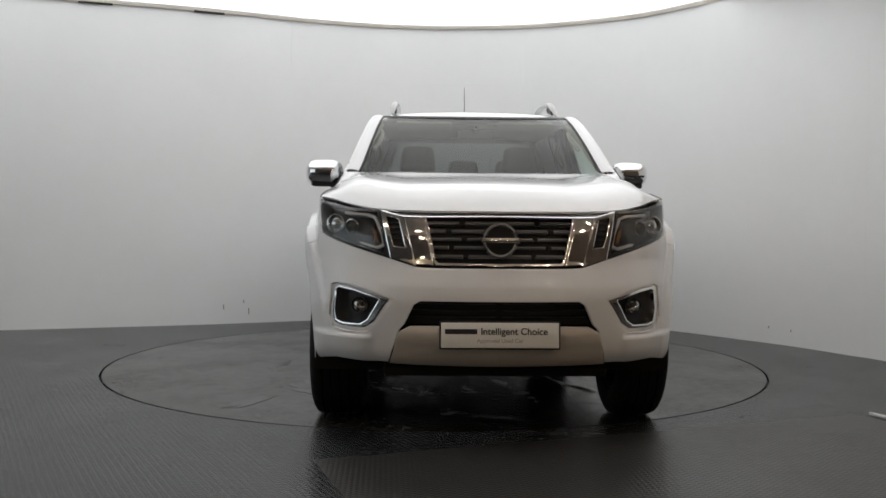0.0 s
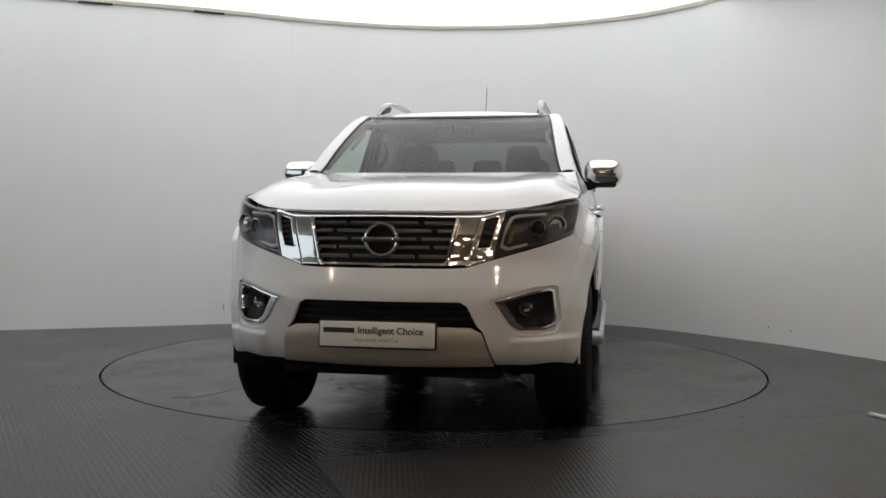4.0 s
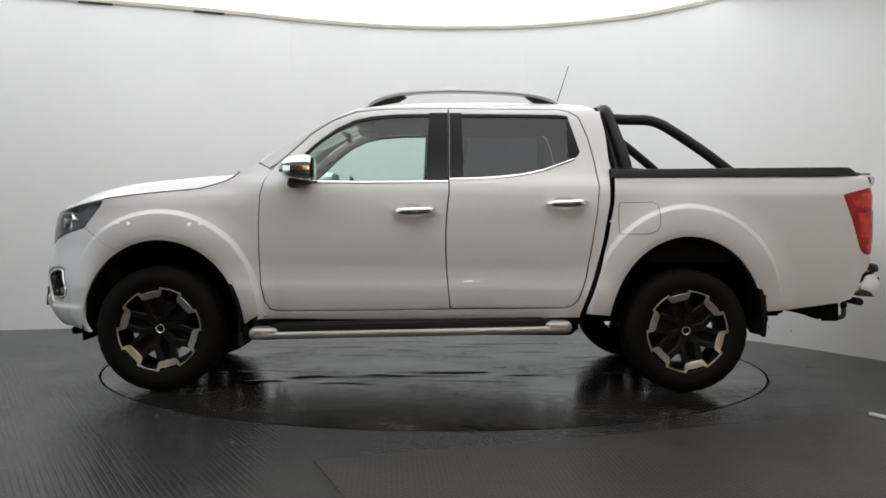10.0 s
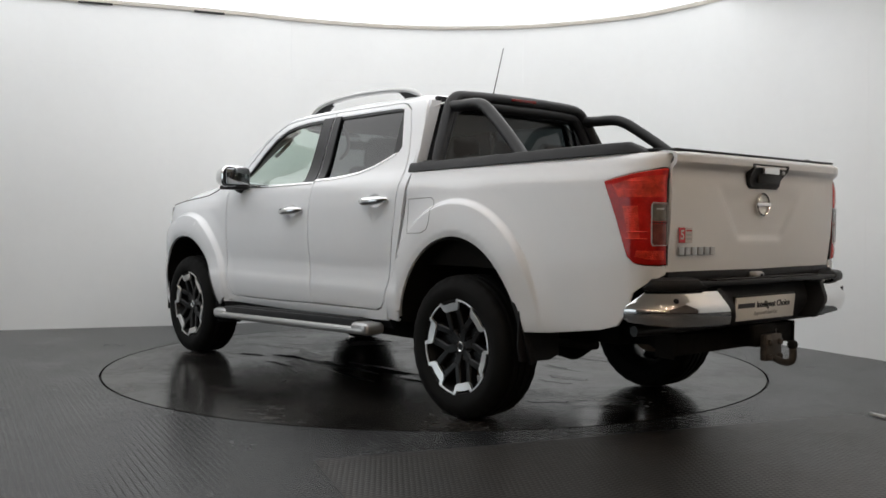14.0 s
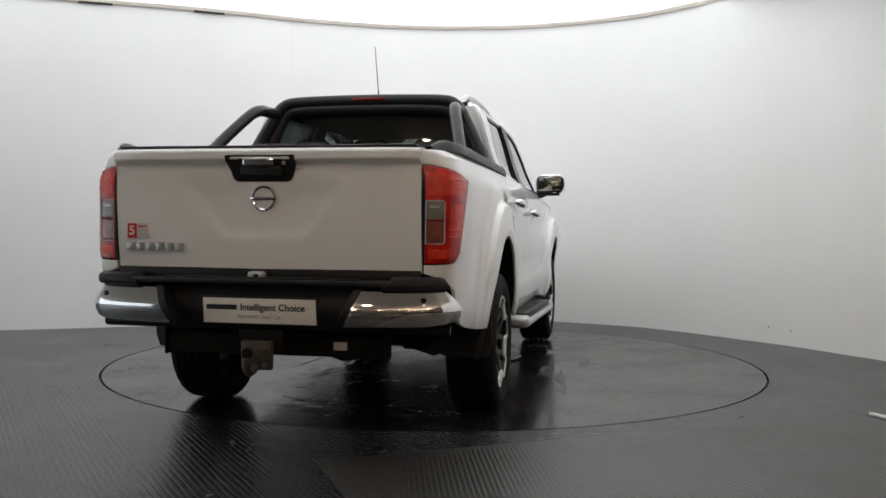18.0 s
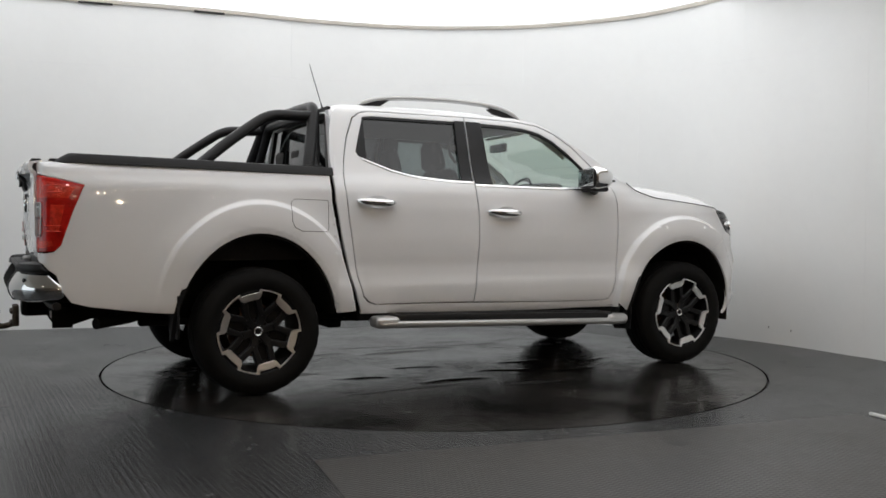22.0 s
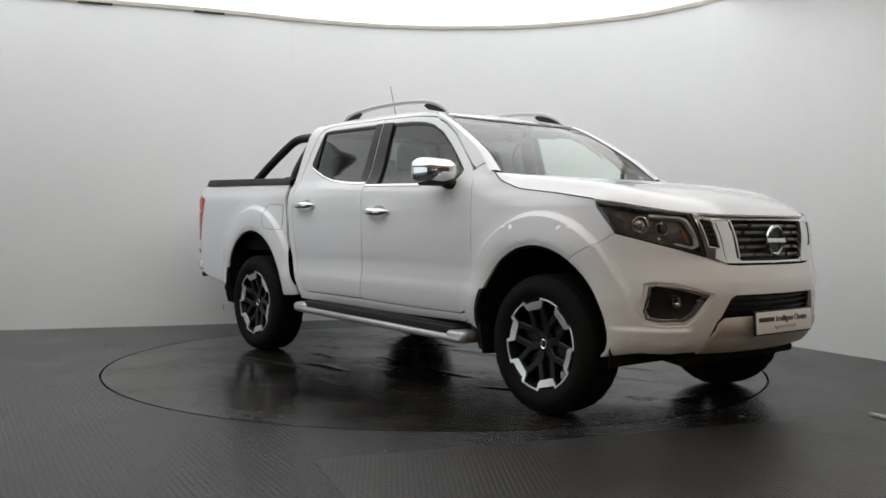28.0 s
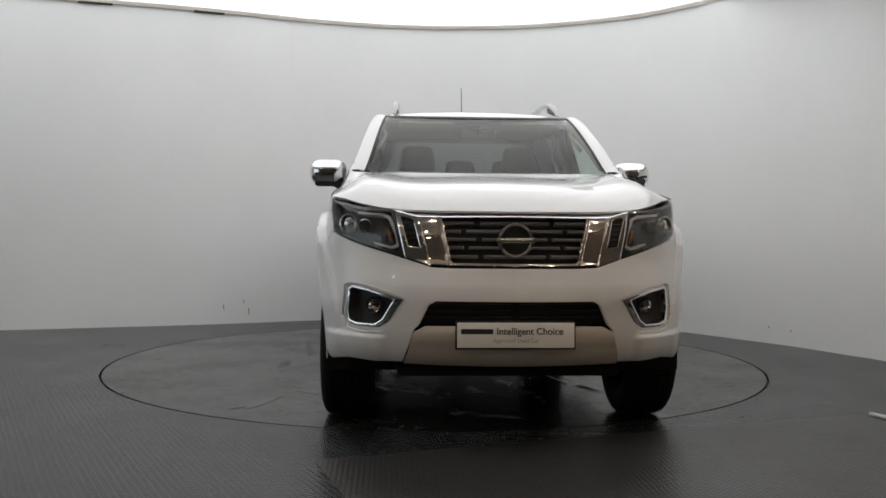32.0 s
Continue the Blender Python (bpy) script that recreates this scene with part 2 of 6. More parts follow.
# slim dark air slots in the soffit by the wall
for x0, x1 in ((-3.42, -3.05), (-2.42, -2.10)):
    sel = offset_plan(plan, -0.028)
    q = sel[(sel[:, 0] > x0) & (sel[:, 0] < x1)]
    me = wall_strip("air_slot", q, TOP - 0.012, TOP + 0.004, 0.02, DARK, None)
    tagged(me, "slim dark air slot at the ceiling edge", "vent", "air slots")
# ceiling lamps of the hall behind the camera
lamp0 = tagged(new("hall_light"), "small warm square ceiling lamp in the dim hall", "ceiling light", "hall lights")
bm = bmesh.new()
bmesh.ops.create_cube(bm, size=1, matrix=Matrix.Diagonal((0.17, 0.085, 0.03, 1)))
part("lamp_panel", bm, LAMP, lamp0, smooth=False)
bm = bmesh.new()
bmesh.ops.create_cube(bm, size=1, matrix=Matrix.Translation((0, 0, 0.012)) @ Matrix.Diagonal((0.21, 0.12, 0.03, 1)))
part("lamp_frame", bm, TRIM, lamp0, smooth=False)
WLAMP = mat("warm_wall_lamp_glow", (1, 0.85, 0.65), 0.5, emit=60.0, emit_color=(1.0, 0.78, 0.54))
wl = tagged(new("wall_lamp"), "small bright warm lamp on the hall wall", "wall lamp", "wall lamps")
bm = bmesh.new()
bmesh.ops.create_cube(bm, size=1, matrix=Matrix.Diagonal((0.26, 0.03, 0.07, 1)))
part("lamp_glass", bm, WLAMP, wl, smooth=False)
bm = bmesh.new()
bmesh.ops.create_cube(bm, size=1, matrix=Matrix.Translation((0, -0.03, 0)) @ Matrix.Diagonal((0.30, 0.04, 0.10, 1)))
part("lamp_body", bm, TRIM, wl, smooth=False)
wall_spots = [(-2.9, 2.4), (-1.5, 2.0), (-0.3, 2.6), (1.0, 2.2), (2.1, 1.8), (3.4, 2.4), (2.8, 1.3), (0.4, 1.5)]
wl.matrix_local = Matrix.Translation((wall_spots[0][0], -9.15, wall_spots[0][1]))
for x, z in wall_spots[1:]:
    copy_thing(wl, Matrix.Translation((x, -9.15, z)))
# the lamp at (3.45, -2.6) is added out of view to warm the right wall
spots = [(-3.6, -5.4), (-1.2, -5.3), (1.2, -5.2), (3.3, -4.9), (-2.4, -7.3), (0.2, -7.4), (2.6, -7.3), (3.45, -2.6), (2.3, -6.2), (4.0, -6.4)]
lamp0.matrix_local = Matrix.Translation((*spots[0], TOP - 0.03))
for x, y in spots[1:]:
    copy_thing(lamp0, Matrix.Translation((x, y, TOP - 0.03)))

# floor sheet with a round hole for the turntable
RC, RR = (-0.013, 0.19), 2.31
hall = [(-9.0, -9.2), (4.6, -9.2), (4.6, 4.2), (-9.0, 4.2)]
n = 160
v = [(RC[0] + (RR + 0.015) * math.cos(2 * math.pi * i / n), RC[1] + (RR + 0.015) * math.sin(2 * math.pi * i / n), 0) for i in range(n)]


def to_border(a):
    c, s = math.cos(a), math.sin(a)
    ks = [((4.6 if c > 0 else -9.0) - RC[0]) / c if abs(c) > 1e-9 else 99, ((4.2 if s > 0 else -9.2) - RC[1]) / s if abs(s) > 1e-9 else 99]
    k = min(ks)
    return RC[0] + k * c, RC[1] + k * s, 0


v += [to_border(2 * math.pi * i / n) for i in range(n)]
v += [(a, b, -0.03) for a, b, _ in v[:n]]
f = [(i, (i + 1) % n, n + (i + 1) % n, n + i)[::-1] for i in range(n)] + [(i, (i + 1) % n, 2 * n + (i + 1) % n, 2 * n + i) for i in range(n)]
tagged(put("floor", mesh("floor", v, f, False), FLOOR), "dark grey studded rubber floor with faint scuffs", "floor", kind="structure")
bm = bmesh.new()
bmesh.ops.create_cube(bm, size=1, matrix=Matrix.Translation((-2.2, -2.5, -0.09)) @ Matrix.Diagonal((13.6, 13.4, 0.10, 1)))
tagged(part("ground", bm, DARK, None, smooth=False), "dark pit floor under the turntable gap", "floor", kind="structure")

# dim hall behind the camera, seen only in reflections
for name, c, d in (("wall_south", (-2.2, -9.3, 1.6), (13.8, 0.2, 3.3)), ("wall_west", (-9.1, -4.4, 1.6), (0.2, 9.8, 3.3)),
                   ("wall_east", (4.55, -6.2, 1.6), (0.2, 6.0, 3.3))):
    bm = bmesh.new()
    bmesh.ops.create_cube(bm, size=1, matrix=Matrix.Translation(c) @ Matrix.Diagonal((*d, 1)))
    if name != "wall_west":
        tagged(part(name, bm, BACK, None, smooth=False), "dim brown hall wall", "wall", kind="structure")
    # the unseen west wall is made white to bounce light onto the left side
    else:
        tagged(part(name, bm, WALL, None, smooth=False), "unseen white wall that bounces light from the west", "wall", kind="structure")

# an added glowing panel, out of view, fills the west side with cool light
WEST_GLOW = mat("cool_fill_glow", (0.7, 0.8, 0.9), 0.5, emit=1.12, emit_color=(0.86, 0.95, 1.0))
west_fill = tagged(new("west_fill"), "unseen cool glowing panel added to light the left side", "window", kind="structure")
bm = bmesh.new()
bmesh.ops.create_cube(bm, size=1, matrix=Matrix.Translation((-8.985, -4.6, 1.52)) @ Matrix.Diagonal((0.012, 9.0, 2.96, 1)))
part("fill_panel", bm, WEST_GLOW, west_fill, smooth=False)

turntable = tagged(new("turntable"), "round dark rubber-covered turntable set flush in the floor", "turntable")
# the rubber cover has worked loose in low folds: x, y in the truck's axes, half length, half width, turn, height
FOLDS = [(1.03, 0.78, 0.13, 0.030, 10, 0.010), (0.73, 0.60, 0.12, 0.032, 8, 0.012), (0.25, 0.54, 0.15, 0.030, -5, 0.011), (-0.23, 0.41, 0.24, 0.034, 10, 0.012),
         (-0.72, 0.50, 0.16, 0.028, 4, 0.008), (0.50, 0.84, 0.16, 0.022, -4, 0.006), (0.60, -0.86, 0.20, 0.030, 6, 0.011), (0.15, -0.70, 0.16, 0.028, -8, 0.010),
         (-0.35, -0.92, 0.22, 0.030, 5, 0.010), (-0.85, -0.62, 0.14, 0.028, -12, 0.008), (1.05, -0.52, 0.14, 0.026, 14, 0.008), (0.44, -0.40, 0.18, 0.026, 2, 0.007),
         (-0.36, -0.35, 0.18, 0.026, -6, 0.007), (-1.95, 0.25, 0.14, 0.026, 70, 0.007), (1.95, 0.15, 0.14, 0.026, 80, 0.007)]
SHIFT = (0.0986, 0.1233)


def fold_height(x, y):
    z = np.zeros_like(x)
    for fx, fy, hl, hw, turn, up in FOLDS:
        c, q = math.cos(radians(turn)), math.sin(radians(turn))
        dx, dy = x - fx - SHIFT[0], y - fy - SHIFT[1]
        u, w = (c * dx + q * dy) / hl, (c * dy - q * dx) / hw
        w = w + 0.5 * np.sin(2.2 * u + 3 * fx)
        z += 0.75 * up * np.exp(-u ** 4) * np.exp(-w * w)
    return z


rr, aa = np.meshgrid(np.concatenate([np.linspace(0.02, 1.75, 110), np.linspace(1.80, RR, 10)]), np.linspace(0, 2 * math.pi, 401)[:-1], indexing="ij")
gx, gy = rr * np.cos(aa), rr * np.sin(aa)
gz = fold_height(gx, gy)
k, n = 120, 400
v = np.stack([gx.ravel(), gy.ravel(), gz.ravel()], 1).tolist() + [(RR * math.cos(2 * math.pi * i / n), RR * math.sin(2 * math.pi * i / n), -0.03) for i in range(n)]
f = [(r * n + i, (r + 1) * n + i, (r + 1) * n + (i + 1) % n, r * n + (i + 1) % n) for r in range(k) for i in range(n)] + [tuple(range(n))]
me = mesh("disc", v, f)
me.set_sharp_from_angle(angle=radians(60))
put("disc", me, DISC, turntable, "dark rubber cover with low folds")


def blob(cx, cy, rx, ry, turn, seed, z=0.0015):
    rnd = random.Random(seed)
    ph = [rnd.uniform(0, 6.28) for _ in range(14)]
    am = [rnd.uniform(0.10, 0.32) / (1 + 0.45 * k) for k in range(14)]
    pts = []
    for i in range(90):
        a = 2 * math.pi * i / 90
        r = max(0.25, 1 + sum(am[k] * math.sin((k + 2) * a + ph[k]) for k in range(14)))
        x, y = rx * r * math.cos(a), ry * r * math.sin(a)
        c, q = math.cos(turn), math.sin(turn)
        pts.append((cx + c * x - q * y, cy + q * x + c * y))
    m = len(pts)
    v, f = [(cx, cy)], []
    for k in range(1, 7):
        v += [(cx + (a - cx) * k / 6, cy + (b - cy) * k / 6) for a, b in pts]
    f = [(0, 1 + i, 1 + (i + 1) % m) for i in range(m)] + [(1 + r * m + i, 1 + (r + 1) * m + i, 1 + (r + 1) * m + (i + 1) % m, 1 + r * m + (i + 1) % m) for r in range(5) for i in range(m)]
    v = np.array(v)
    return mesh("worn_patch", np.column_stack([v, fold_height(v[:, 0], v[:, 1]) + z]), f)


WET = mat("damp_smear", (0.022, 0.021, 0.020), 0.20, vary=0.3, scale=5, rough_vary=0.06, bump=0.06, bump_scale=9)
BARE = mat("pale_worn_patch", (0.040, 0.039, 0.037), 0.26, vary=0.35, scale=9, rough_vary=0.12, bump=0.15, bump_scale=14)
SHEEN = mat("wet_sheen", (0.030, 0.030, 0.030), 0.10, vary=0.3, scale=9, rough_vary=0.07, bump=0.5, bump_scale=45)
SCUFF = mat("dark_scuff", (0.018, 0.018, 0.017), 0.34, vary=0.2)
# places on the disc in the truck's own axes, shifted to the disc's centre
spots_d = [(0.85, 0.30, 0.15, 0.040, 0.45, SHEEN), (1.04, 0.05, 0.07, 0.03, 0.2, SHEEN), (-0.95, -0.62, 0.13, 0.035, -0.2, SHEEN), (1.22, 0.38, 0.20, 0.045, 0.3, BARE), (-0.15, 0.37, 0.26, 0.03, 0.1, BARE), (1.33, 0.16, 0.12, 0.04, 0.8, WET), (1.77, -0.08, 0.10, 0.05, 0.4, BARE), (-1.05, 0.20, 0.16, 0.05, 0.2, BARE), (0.95, -0.92, 0.17, 0.075, 0.15, WET),
           (0.35, -1.23, 0.30, 0.04, 0.15, WET), (0.06, -1.21, 0.16, 0.03, 0.0, SCUFF), (1.04, -0.96, 0.16, 0.06, 0.5, WET), (-1.21, -0.33, 0.14, 0.05, 0.3, BARE), (0.83, 0.35, 0.18, 0.04, -0.1, WET), (0.15, 0.58, 0.34, 0.035, 0.05, SCUFF),
           (-0.09, 0.38, 0.22, 0.022, 0.12, SCUFF), (-0.95, 0.25, 0.13, 0.03, 0.7, WET), (-1.24, -0.17, 0.12, 0.04, 0.2, WET), 
           (-0.75, -1.1, 0.3, 0.03, 0.1, SCUFF), (1.5, -1.2, 0.2, 0.05, -0.5, WET), (-1.7, 0.3, 0.18, 0.05, 0.9, WET), (0.7, 0.62, 0.2, 0.016, 0.2, SCUFF), (-0.3, 0.75, 0.24, 0.014, -0.1, SCUFF)]
for k, (x, y, a, b, turn, mm) in enumerate(spots_d):
    put("worn_patch", blob(x + 0.0986, y + 0.2233 - 0.1, a, b, turn, k, 0.0005 + 0.00004 * k), mm, turntable)
runner = tagged(new("floor_mat"), "thin matt rubber mat laid on the floor before the turntable", "floor mat")
q = [(-0.52, -2.70), (2.27, -1.66), (3.25, -4.2), (0.35, -5.2)]
v = [(a, b, z) for z in (0.0, 0.0022) for a, b in q]
put("mat_sheet", mesh("mat_sheet", v, [(4, 7, 6, 5), (0, 1, 5, 4), (1, 2, 6, 5), (2, 3, 7, 6), (3, 0, 4, 7)], False), MAT, runner)
rnd = random.Random(5)
for k in range(34):
    x, y = 1.45 + rnd.gauss(0, 0.28), -2.18 + rnd.gauss(0, 0.16)
    if math.hypot(x - RC[0], y - RC[1]) < RR + 0.03:
        continue
    r = rnd.uniform(0.006, 0.018) if k else 0.05
    put("floor_stain", mesh("floor_stain", [(x + r * (1 + 0.3 * math.sin(3 * a + k)) * math.cos(a), y + 0.8 * r * math.sin(a), 0.0032) for a in np.linspace(0, 2 * math.pi, 13)[:-1]], [range(12)], False), SCUFF, runner)
strip = tagged(new("floor_strip"), "thin white plastic strip lying on the floor", "strip")
bm = bmesh.new()
bmesh.ops.create_cube(bm, size=1, matrix=Matrix.Translation((2.46, -1.99, 0.008)) @ Matrix.Rotation(radians(-69.5), 4, "Z") @ Matrix.Diagonal((0.70, 0.022, 0.016, 1)))
bmesh.ops.bevel(bm, geom=bm.edges[:], offset=0.004, segments=2, affect="EDGES")
part("strip_body", bm, WALL, strip)
MARK = mat("grey_scuff", (0.25, 0.25, 0.25), 0.7)
for x, z, h in ((-2.13, 0.17, 0.05), (-1.92, 0.22, 0.03), (-1.90, 0.12, 0.06), (2.86, 0.14, 0.02), (2.98, 0.13, 0.02)):
    i = int(np.argmin(np.abs(plan[:, 0] - x)))
    q = offset_plan(plan, -0.0012)[i:i + 1]
    bm = bmesh.new()
    bmesh.ops.create_cube(bm, size=1, matrix=Matrix.Translation((*q[0], z)) @ Matrix.Diagonal((0.007, 0.007, h, 1)))
    part("scuff_mark", bm, MARK, wall_curved, smooth=False)

# ---- the pick-up: x forward, y to its left, origin on the ground midway between the axles ----
def paint_material():
    m = mat("white_pearl_paint", (0.81, 0.82, 0.84), 0.5, coat=1.0, vary=0.012, scale=3.0, spec=0.15)
    nt = m.node_tree
    b = nt.nodes["Principled BSDF"]
    tc = nt.nodes.new("ShaderNodeTexCoord")
    n = node(nt, "ShaderNodeTexNoise", Scale=900.0, Detail=1.0)
    bp = node(nt, "ShaderNodeBump", Strength=0.02, Distance=0.001)
    nt.links.new(tc.outputs["Object"], n.inputs["Vector"])
    nt.links.new(n.outputs["Fac"], bp.inputs["Height"])
    nt.links.new(bp.outputs[0], b.inputs["Normal"])
    return m


PAINT = paint_material()
BLACK = mat("black_textured_plastic", (0.011, 0.011, 0.012), 0.5, vary=0.25, scale=8, bump=0.12, bump_scale=300, rough_vary=0.08, spec=0.35)
SATIN = mat("satin_black_paint", (0.012, 0.012, 0.013), 0.38, spec=0.32, vary=0.15, scale=12, rough_vary=0.06)
BARS = mat("satin_grey_bar", (0.115, 0.115, 0.12), 0.30, vary=0.1, scale=20)
GLOSSB = mat("gloss_black_trim", (0.008, 0.008, 0.009), 0.28, spec=0.3, vary=0.1)
RUBBER = mat("tyre_rubber", (0.006, 0.0058, 0.0056), 0.75, vary=0.3, scale=10, bump=0.1, bump_scale=150, rough_vary=0.1, spec=0.2)
UNDER = mat("grimy_chassis", (0.010, 0.009, 0.008), 0.8, vary=0.4, scale=7, bump=0.2, spec=0.15)
CHROME = mat("chrome", (0.82, 0.82, 0.82), 0.06, metal=1.0, rough_vary=0.03, scale=20)
BRUSH = mat("machined_alloy", (0.80, 0.79, 0.78), 0.36, metal=1.0, vary=0.06, scale=30, rough_vary=0.06)
INSERT = mat("champagne_silver_paint", (0.56, 0.51, 0.45), 0.35, metal=0.15, coat=0.4, vary=0.03)
SILVER = mat("silver_paint", (0.46, 0.46, 0.46), 0.3, metal=0.6, coat=0.3, vary=0.05)
ALLOYB = mat("black_alloy", (0.006, 0.006, 0.0065), 0.4, spec=0.3, coat=0.05, vary=0.2, scale=20)
GLASS = pane_material("clear_green_glass", (0.79, 0.92, 0.88))
PRIV = pane_material("dark_privacy_glass", (0.15, 0.165, 0.17))
REARG = pane_material("dark_rear_glass", (0.15, 0.17, 0.17))
SCREEN = pane_material("windscreen_glass", (0.68, 0.72, 0.67), 0.9)
LENS = pane_material("clear_lamp_lens", (0.95, 0.95, 0.95), 0.8)
RED = mat("red_lamp_lens", (0.46, 0.010, 0.006), 0.16, coat=0.45, vary=0.45, scale=11, spec=0.3)
DRED = mat("dark_red_lens", (0.16, 0.006, 0.005), 0.2, coat=0.5, vary=0.2, scale=20)
REDIN = mat("red_reflector", (0.78, 0.035, 0.014), 0.22, metal=0.15, vary=0.5, scale=32, coat=0.4, bump=0.4, bump_scale=160)
GREYL = mat("smoked_clear_lens", (0.17, 0.15, 0.13), 0.12, coat=0.8, vary=0.35, scale=25)
SMOKE = mat("smoky_red_lens", (0.20, 0.055, 0.045), 0.12, coat=0.8, vary=0.35, scale=25)
AMBER = mat("amber_reflector", (0.17, 0.09, 0.045), 0.25, vary=0.2, scale=20)
LAMPIN = mat("dark_lamp_housing", (0.065, 0.065, 0.068), 0.24, metal=0.35, vary=0.3, scale=15)
MIRR = mat("tinted_mirror", (0.42, 0.44, 0.45), 0.02, metal=1.0)
GUIDE = mat("pale_light_guide", (0.50, 0.50, 0.51), 0.2, vary=0.15, scale=30)
REFL = mat("lamp_reflector", (0.62, 0.62, 0.62), 0.12, metal=1.0)
CABIN = mat("dark_cabin_trim", (0.035, 0.034, 0.033), 0.7, vary=0.2, scale=9)
SEAT = mat("black_seat_cloth", (0.028, 0.027, 0.026), 0.85, vary=0.2, scale=12, bump=0.2, bump_scale=200)
LINER = mat("beige_headliner", (0.42, 0.38, 0.33), 0.9, vary=0.04, scale=9)
PLATE = mat("white_plate_face", (0.78, 0.77, 0.74), 0.4, coat=0.3, vary=0.02)
INK = mat("dark_print", (0.02, 0.02, 0.025), 0.5)
INKL = mat("pale_grey_print", (0.45, 0.44, 0.43), 0.5)
STICK = mat("red_sticker", (0.55, 0.03, 0.04), 0.35)
PALE = mat("pale_sticker", (0.60, 0.55, 0.54), 0.4)
RUST = mat("worn_tow_steel", (0.068, 0.056, 0.046), 0.55, metal=0.4, vary=0.4, scale=25)
BRAKE = mat("rusty_brake_iron", (0.16, 0.10, 0.07), 0.55, metal=0.5, vary=0.3, scale=20)

truck = tagged(new("pickup_truck"), "white double-cab pick-up truck with black roll bar parked on the turntable", "pick-up truck")

# plan of the flanks: straight along the doors, drawn in round both ends
PLAN = smooth_path([(-2.752, 0.60), (-2.752, 0.70), (-2.742, 0.765), (-2.705, 0.818), (-2.62, 0.848), (-2.45, 0.864), (-2.1, 0.870), (-1.0, 0.870), (0.2, 0.870), (1.4, 0.868),
                    (1.75, 0.866), (1.95, 0.852), (2.08, 0.820), (2.192, 0.758), (2.282, 0.668), (2.348, 0.55), (2.397, 0.42), (2.428, 0.28), (2.445, 0.14), (2.450, 0.0)], 0.01)
PS = np.concatenate([[0], np.cumsum(np.linalg.norm(np.diff(PLAN, axis=0), axis=1))])
_flat = (PLAN[:, 0] > -2.70) & (PLAN[:, 0] < 2.25)
_nose = PLAN[:, 0] > 1.9
_tail = PLAN[:, 0] < -2.60


def sx(x):
    return float(np.interp(x, PLAN[_flat, 0], PS[_flat]))


def sy(y):
    """Along the nose, by the half width."""
    return float(np.interp(-y, -PLAN[_nose, 1], PS[_nose]))


def st(y):
    """Along the tail corner, by the half width."""
    return float(np.interp(y, PLAN[_tail, 1], PS[_tail]))


CAB = crv((0.30, 0.78), (0.40, 0.815), (0.48, 0.85), (0.56, 0.866), (0.62, 0.870), (0.68, 0.8625), (0.74, 0.8605), (0.82, 0.868), (0.95, 0.876), (1.08, 0.876), (1.18, 0.868), (1.24, 0.852),
          (1.275, 0.832), (1.31, 0.808), (1.40, 0.772), (1.55, 0.727), (1.68, 0.684), (1.72, 0.662), (1.745, 0.630), (1.765, 0.57))
BED = crv((0.30, 0.79), (0.45, 0.835), (0.56, 0.860), (0.70, 0.868), (0.95, 0.874), (1.12, 0.8745), (1.195, 0.873), (1.218, 0.868), (1.26, 0.853), (1.305, 0.836), (1.335, 0.800))
NOSE = crv((0.28, -0.34), (0.31, -0.26), (0.35, -0.15), (0.39, -0.085), (0.44, -0.045), (0.52, -0.02), (0.60, -0.008), (0.67, 0.0), (0.72, -0.004), (0.79, -0.024),
           (0.86, -0.042), (0.94, -0.046), (1.02, -0.062), (1.08, -0.088), (1.13, -0.128), (1.2, -0.18))
FENDTOP = crv((1.0, 0.0), (1.10, 0.0), (1.16, -0.012), (1.21, -0.035), (1.30, -0.07))


def skin(s, z, off=0.0):
    """The outer surface of the body's left flank and nose."""
    s, z = np.asarray(s, float), np.asarray(z, float)
    px, py = np.interp(s, PS, PLAN[:, 0]), np.interp(s, PS, PLAN[:, 1])
    front = step01(1.85, 2.28, px)
    back = step01(-2.60, -2.74, px)
    bed = px < -1.11
    prof = np.where(bed, BED(z), CAB(z)) - 0.870
    fend = step01(0.95, 1.25, px)
    zl = z + (np.maximum(z, 0.57) - z) * 0.85 * step01(1.70, 1.95, px)
    prof = prof * (1 - fend) + np.where(z > 1.0, FENDTOP(z), CAB(np.minimum(zl, 1.0)) - 0.870) * fend
    fl = 0
    for x0, rx, rz, z0, bulge in ((1.565, 0.475, 0.528, 0.376, 0.038), (-1.575, 0.475, 0.572, 0.376, 0.027)):
        q = np.hypot((px - x0) / rx, np.maximum(z - z0, 0) / rz)
        ridge = 1.17 + 0.09 * np.clip((z - z0) / 0.5, 0, 1)
        fade = 1 - 0.85 * step01(-1.82, -2.10, px) * step01(0.88, 0.58, z)
        fl = fl + bulge * fade * (1 - step01(ridge + 0.03, ridge + 0.085, q)) + 0.030 * (1 - step01(ridge - 0.16, ridge + 0.30, q)) - 0.006 * (1 - step01(1.0, 1.06, q))
    x = px + front * NOSE(z) + back * (0.012 * step01(0.9, 0.6, z))
    y = py + prof * (1 - front) * np.clip(py / 0.7, 0, 1) + fl * (1 - front)
    x = x + 0.014 * step01(0.506, 0.492, z) * step01(2.0, 2.12, px) * step01(0.56, 0.62, py)
    if np.any(off):
        e = 1e-3
        a, b = skin(s + e, z) - skin(s - e, z), skin(s, z + e) - skin(s, z - e)
        nrm = -np.cross(a, b)
        nrm /= np.maximum(np.linalg.norm(nrm, axis=-1, keepdims=True), 1e-12)
        return np.stack([x, y, z], -1) + nrm * np.asarray(off)[..., None]
    return np.stack([x, y, z], -1)


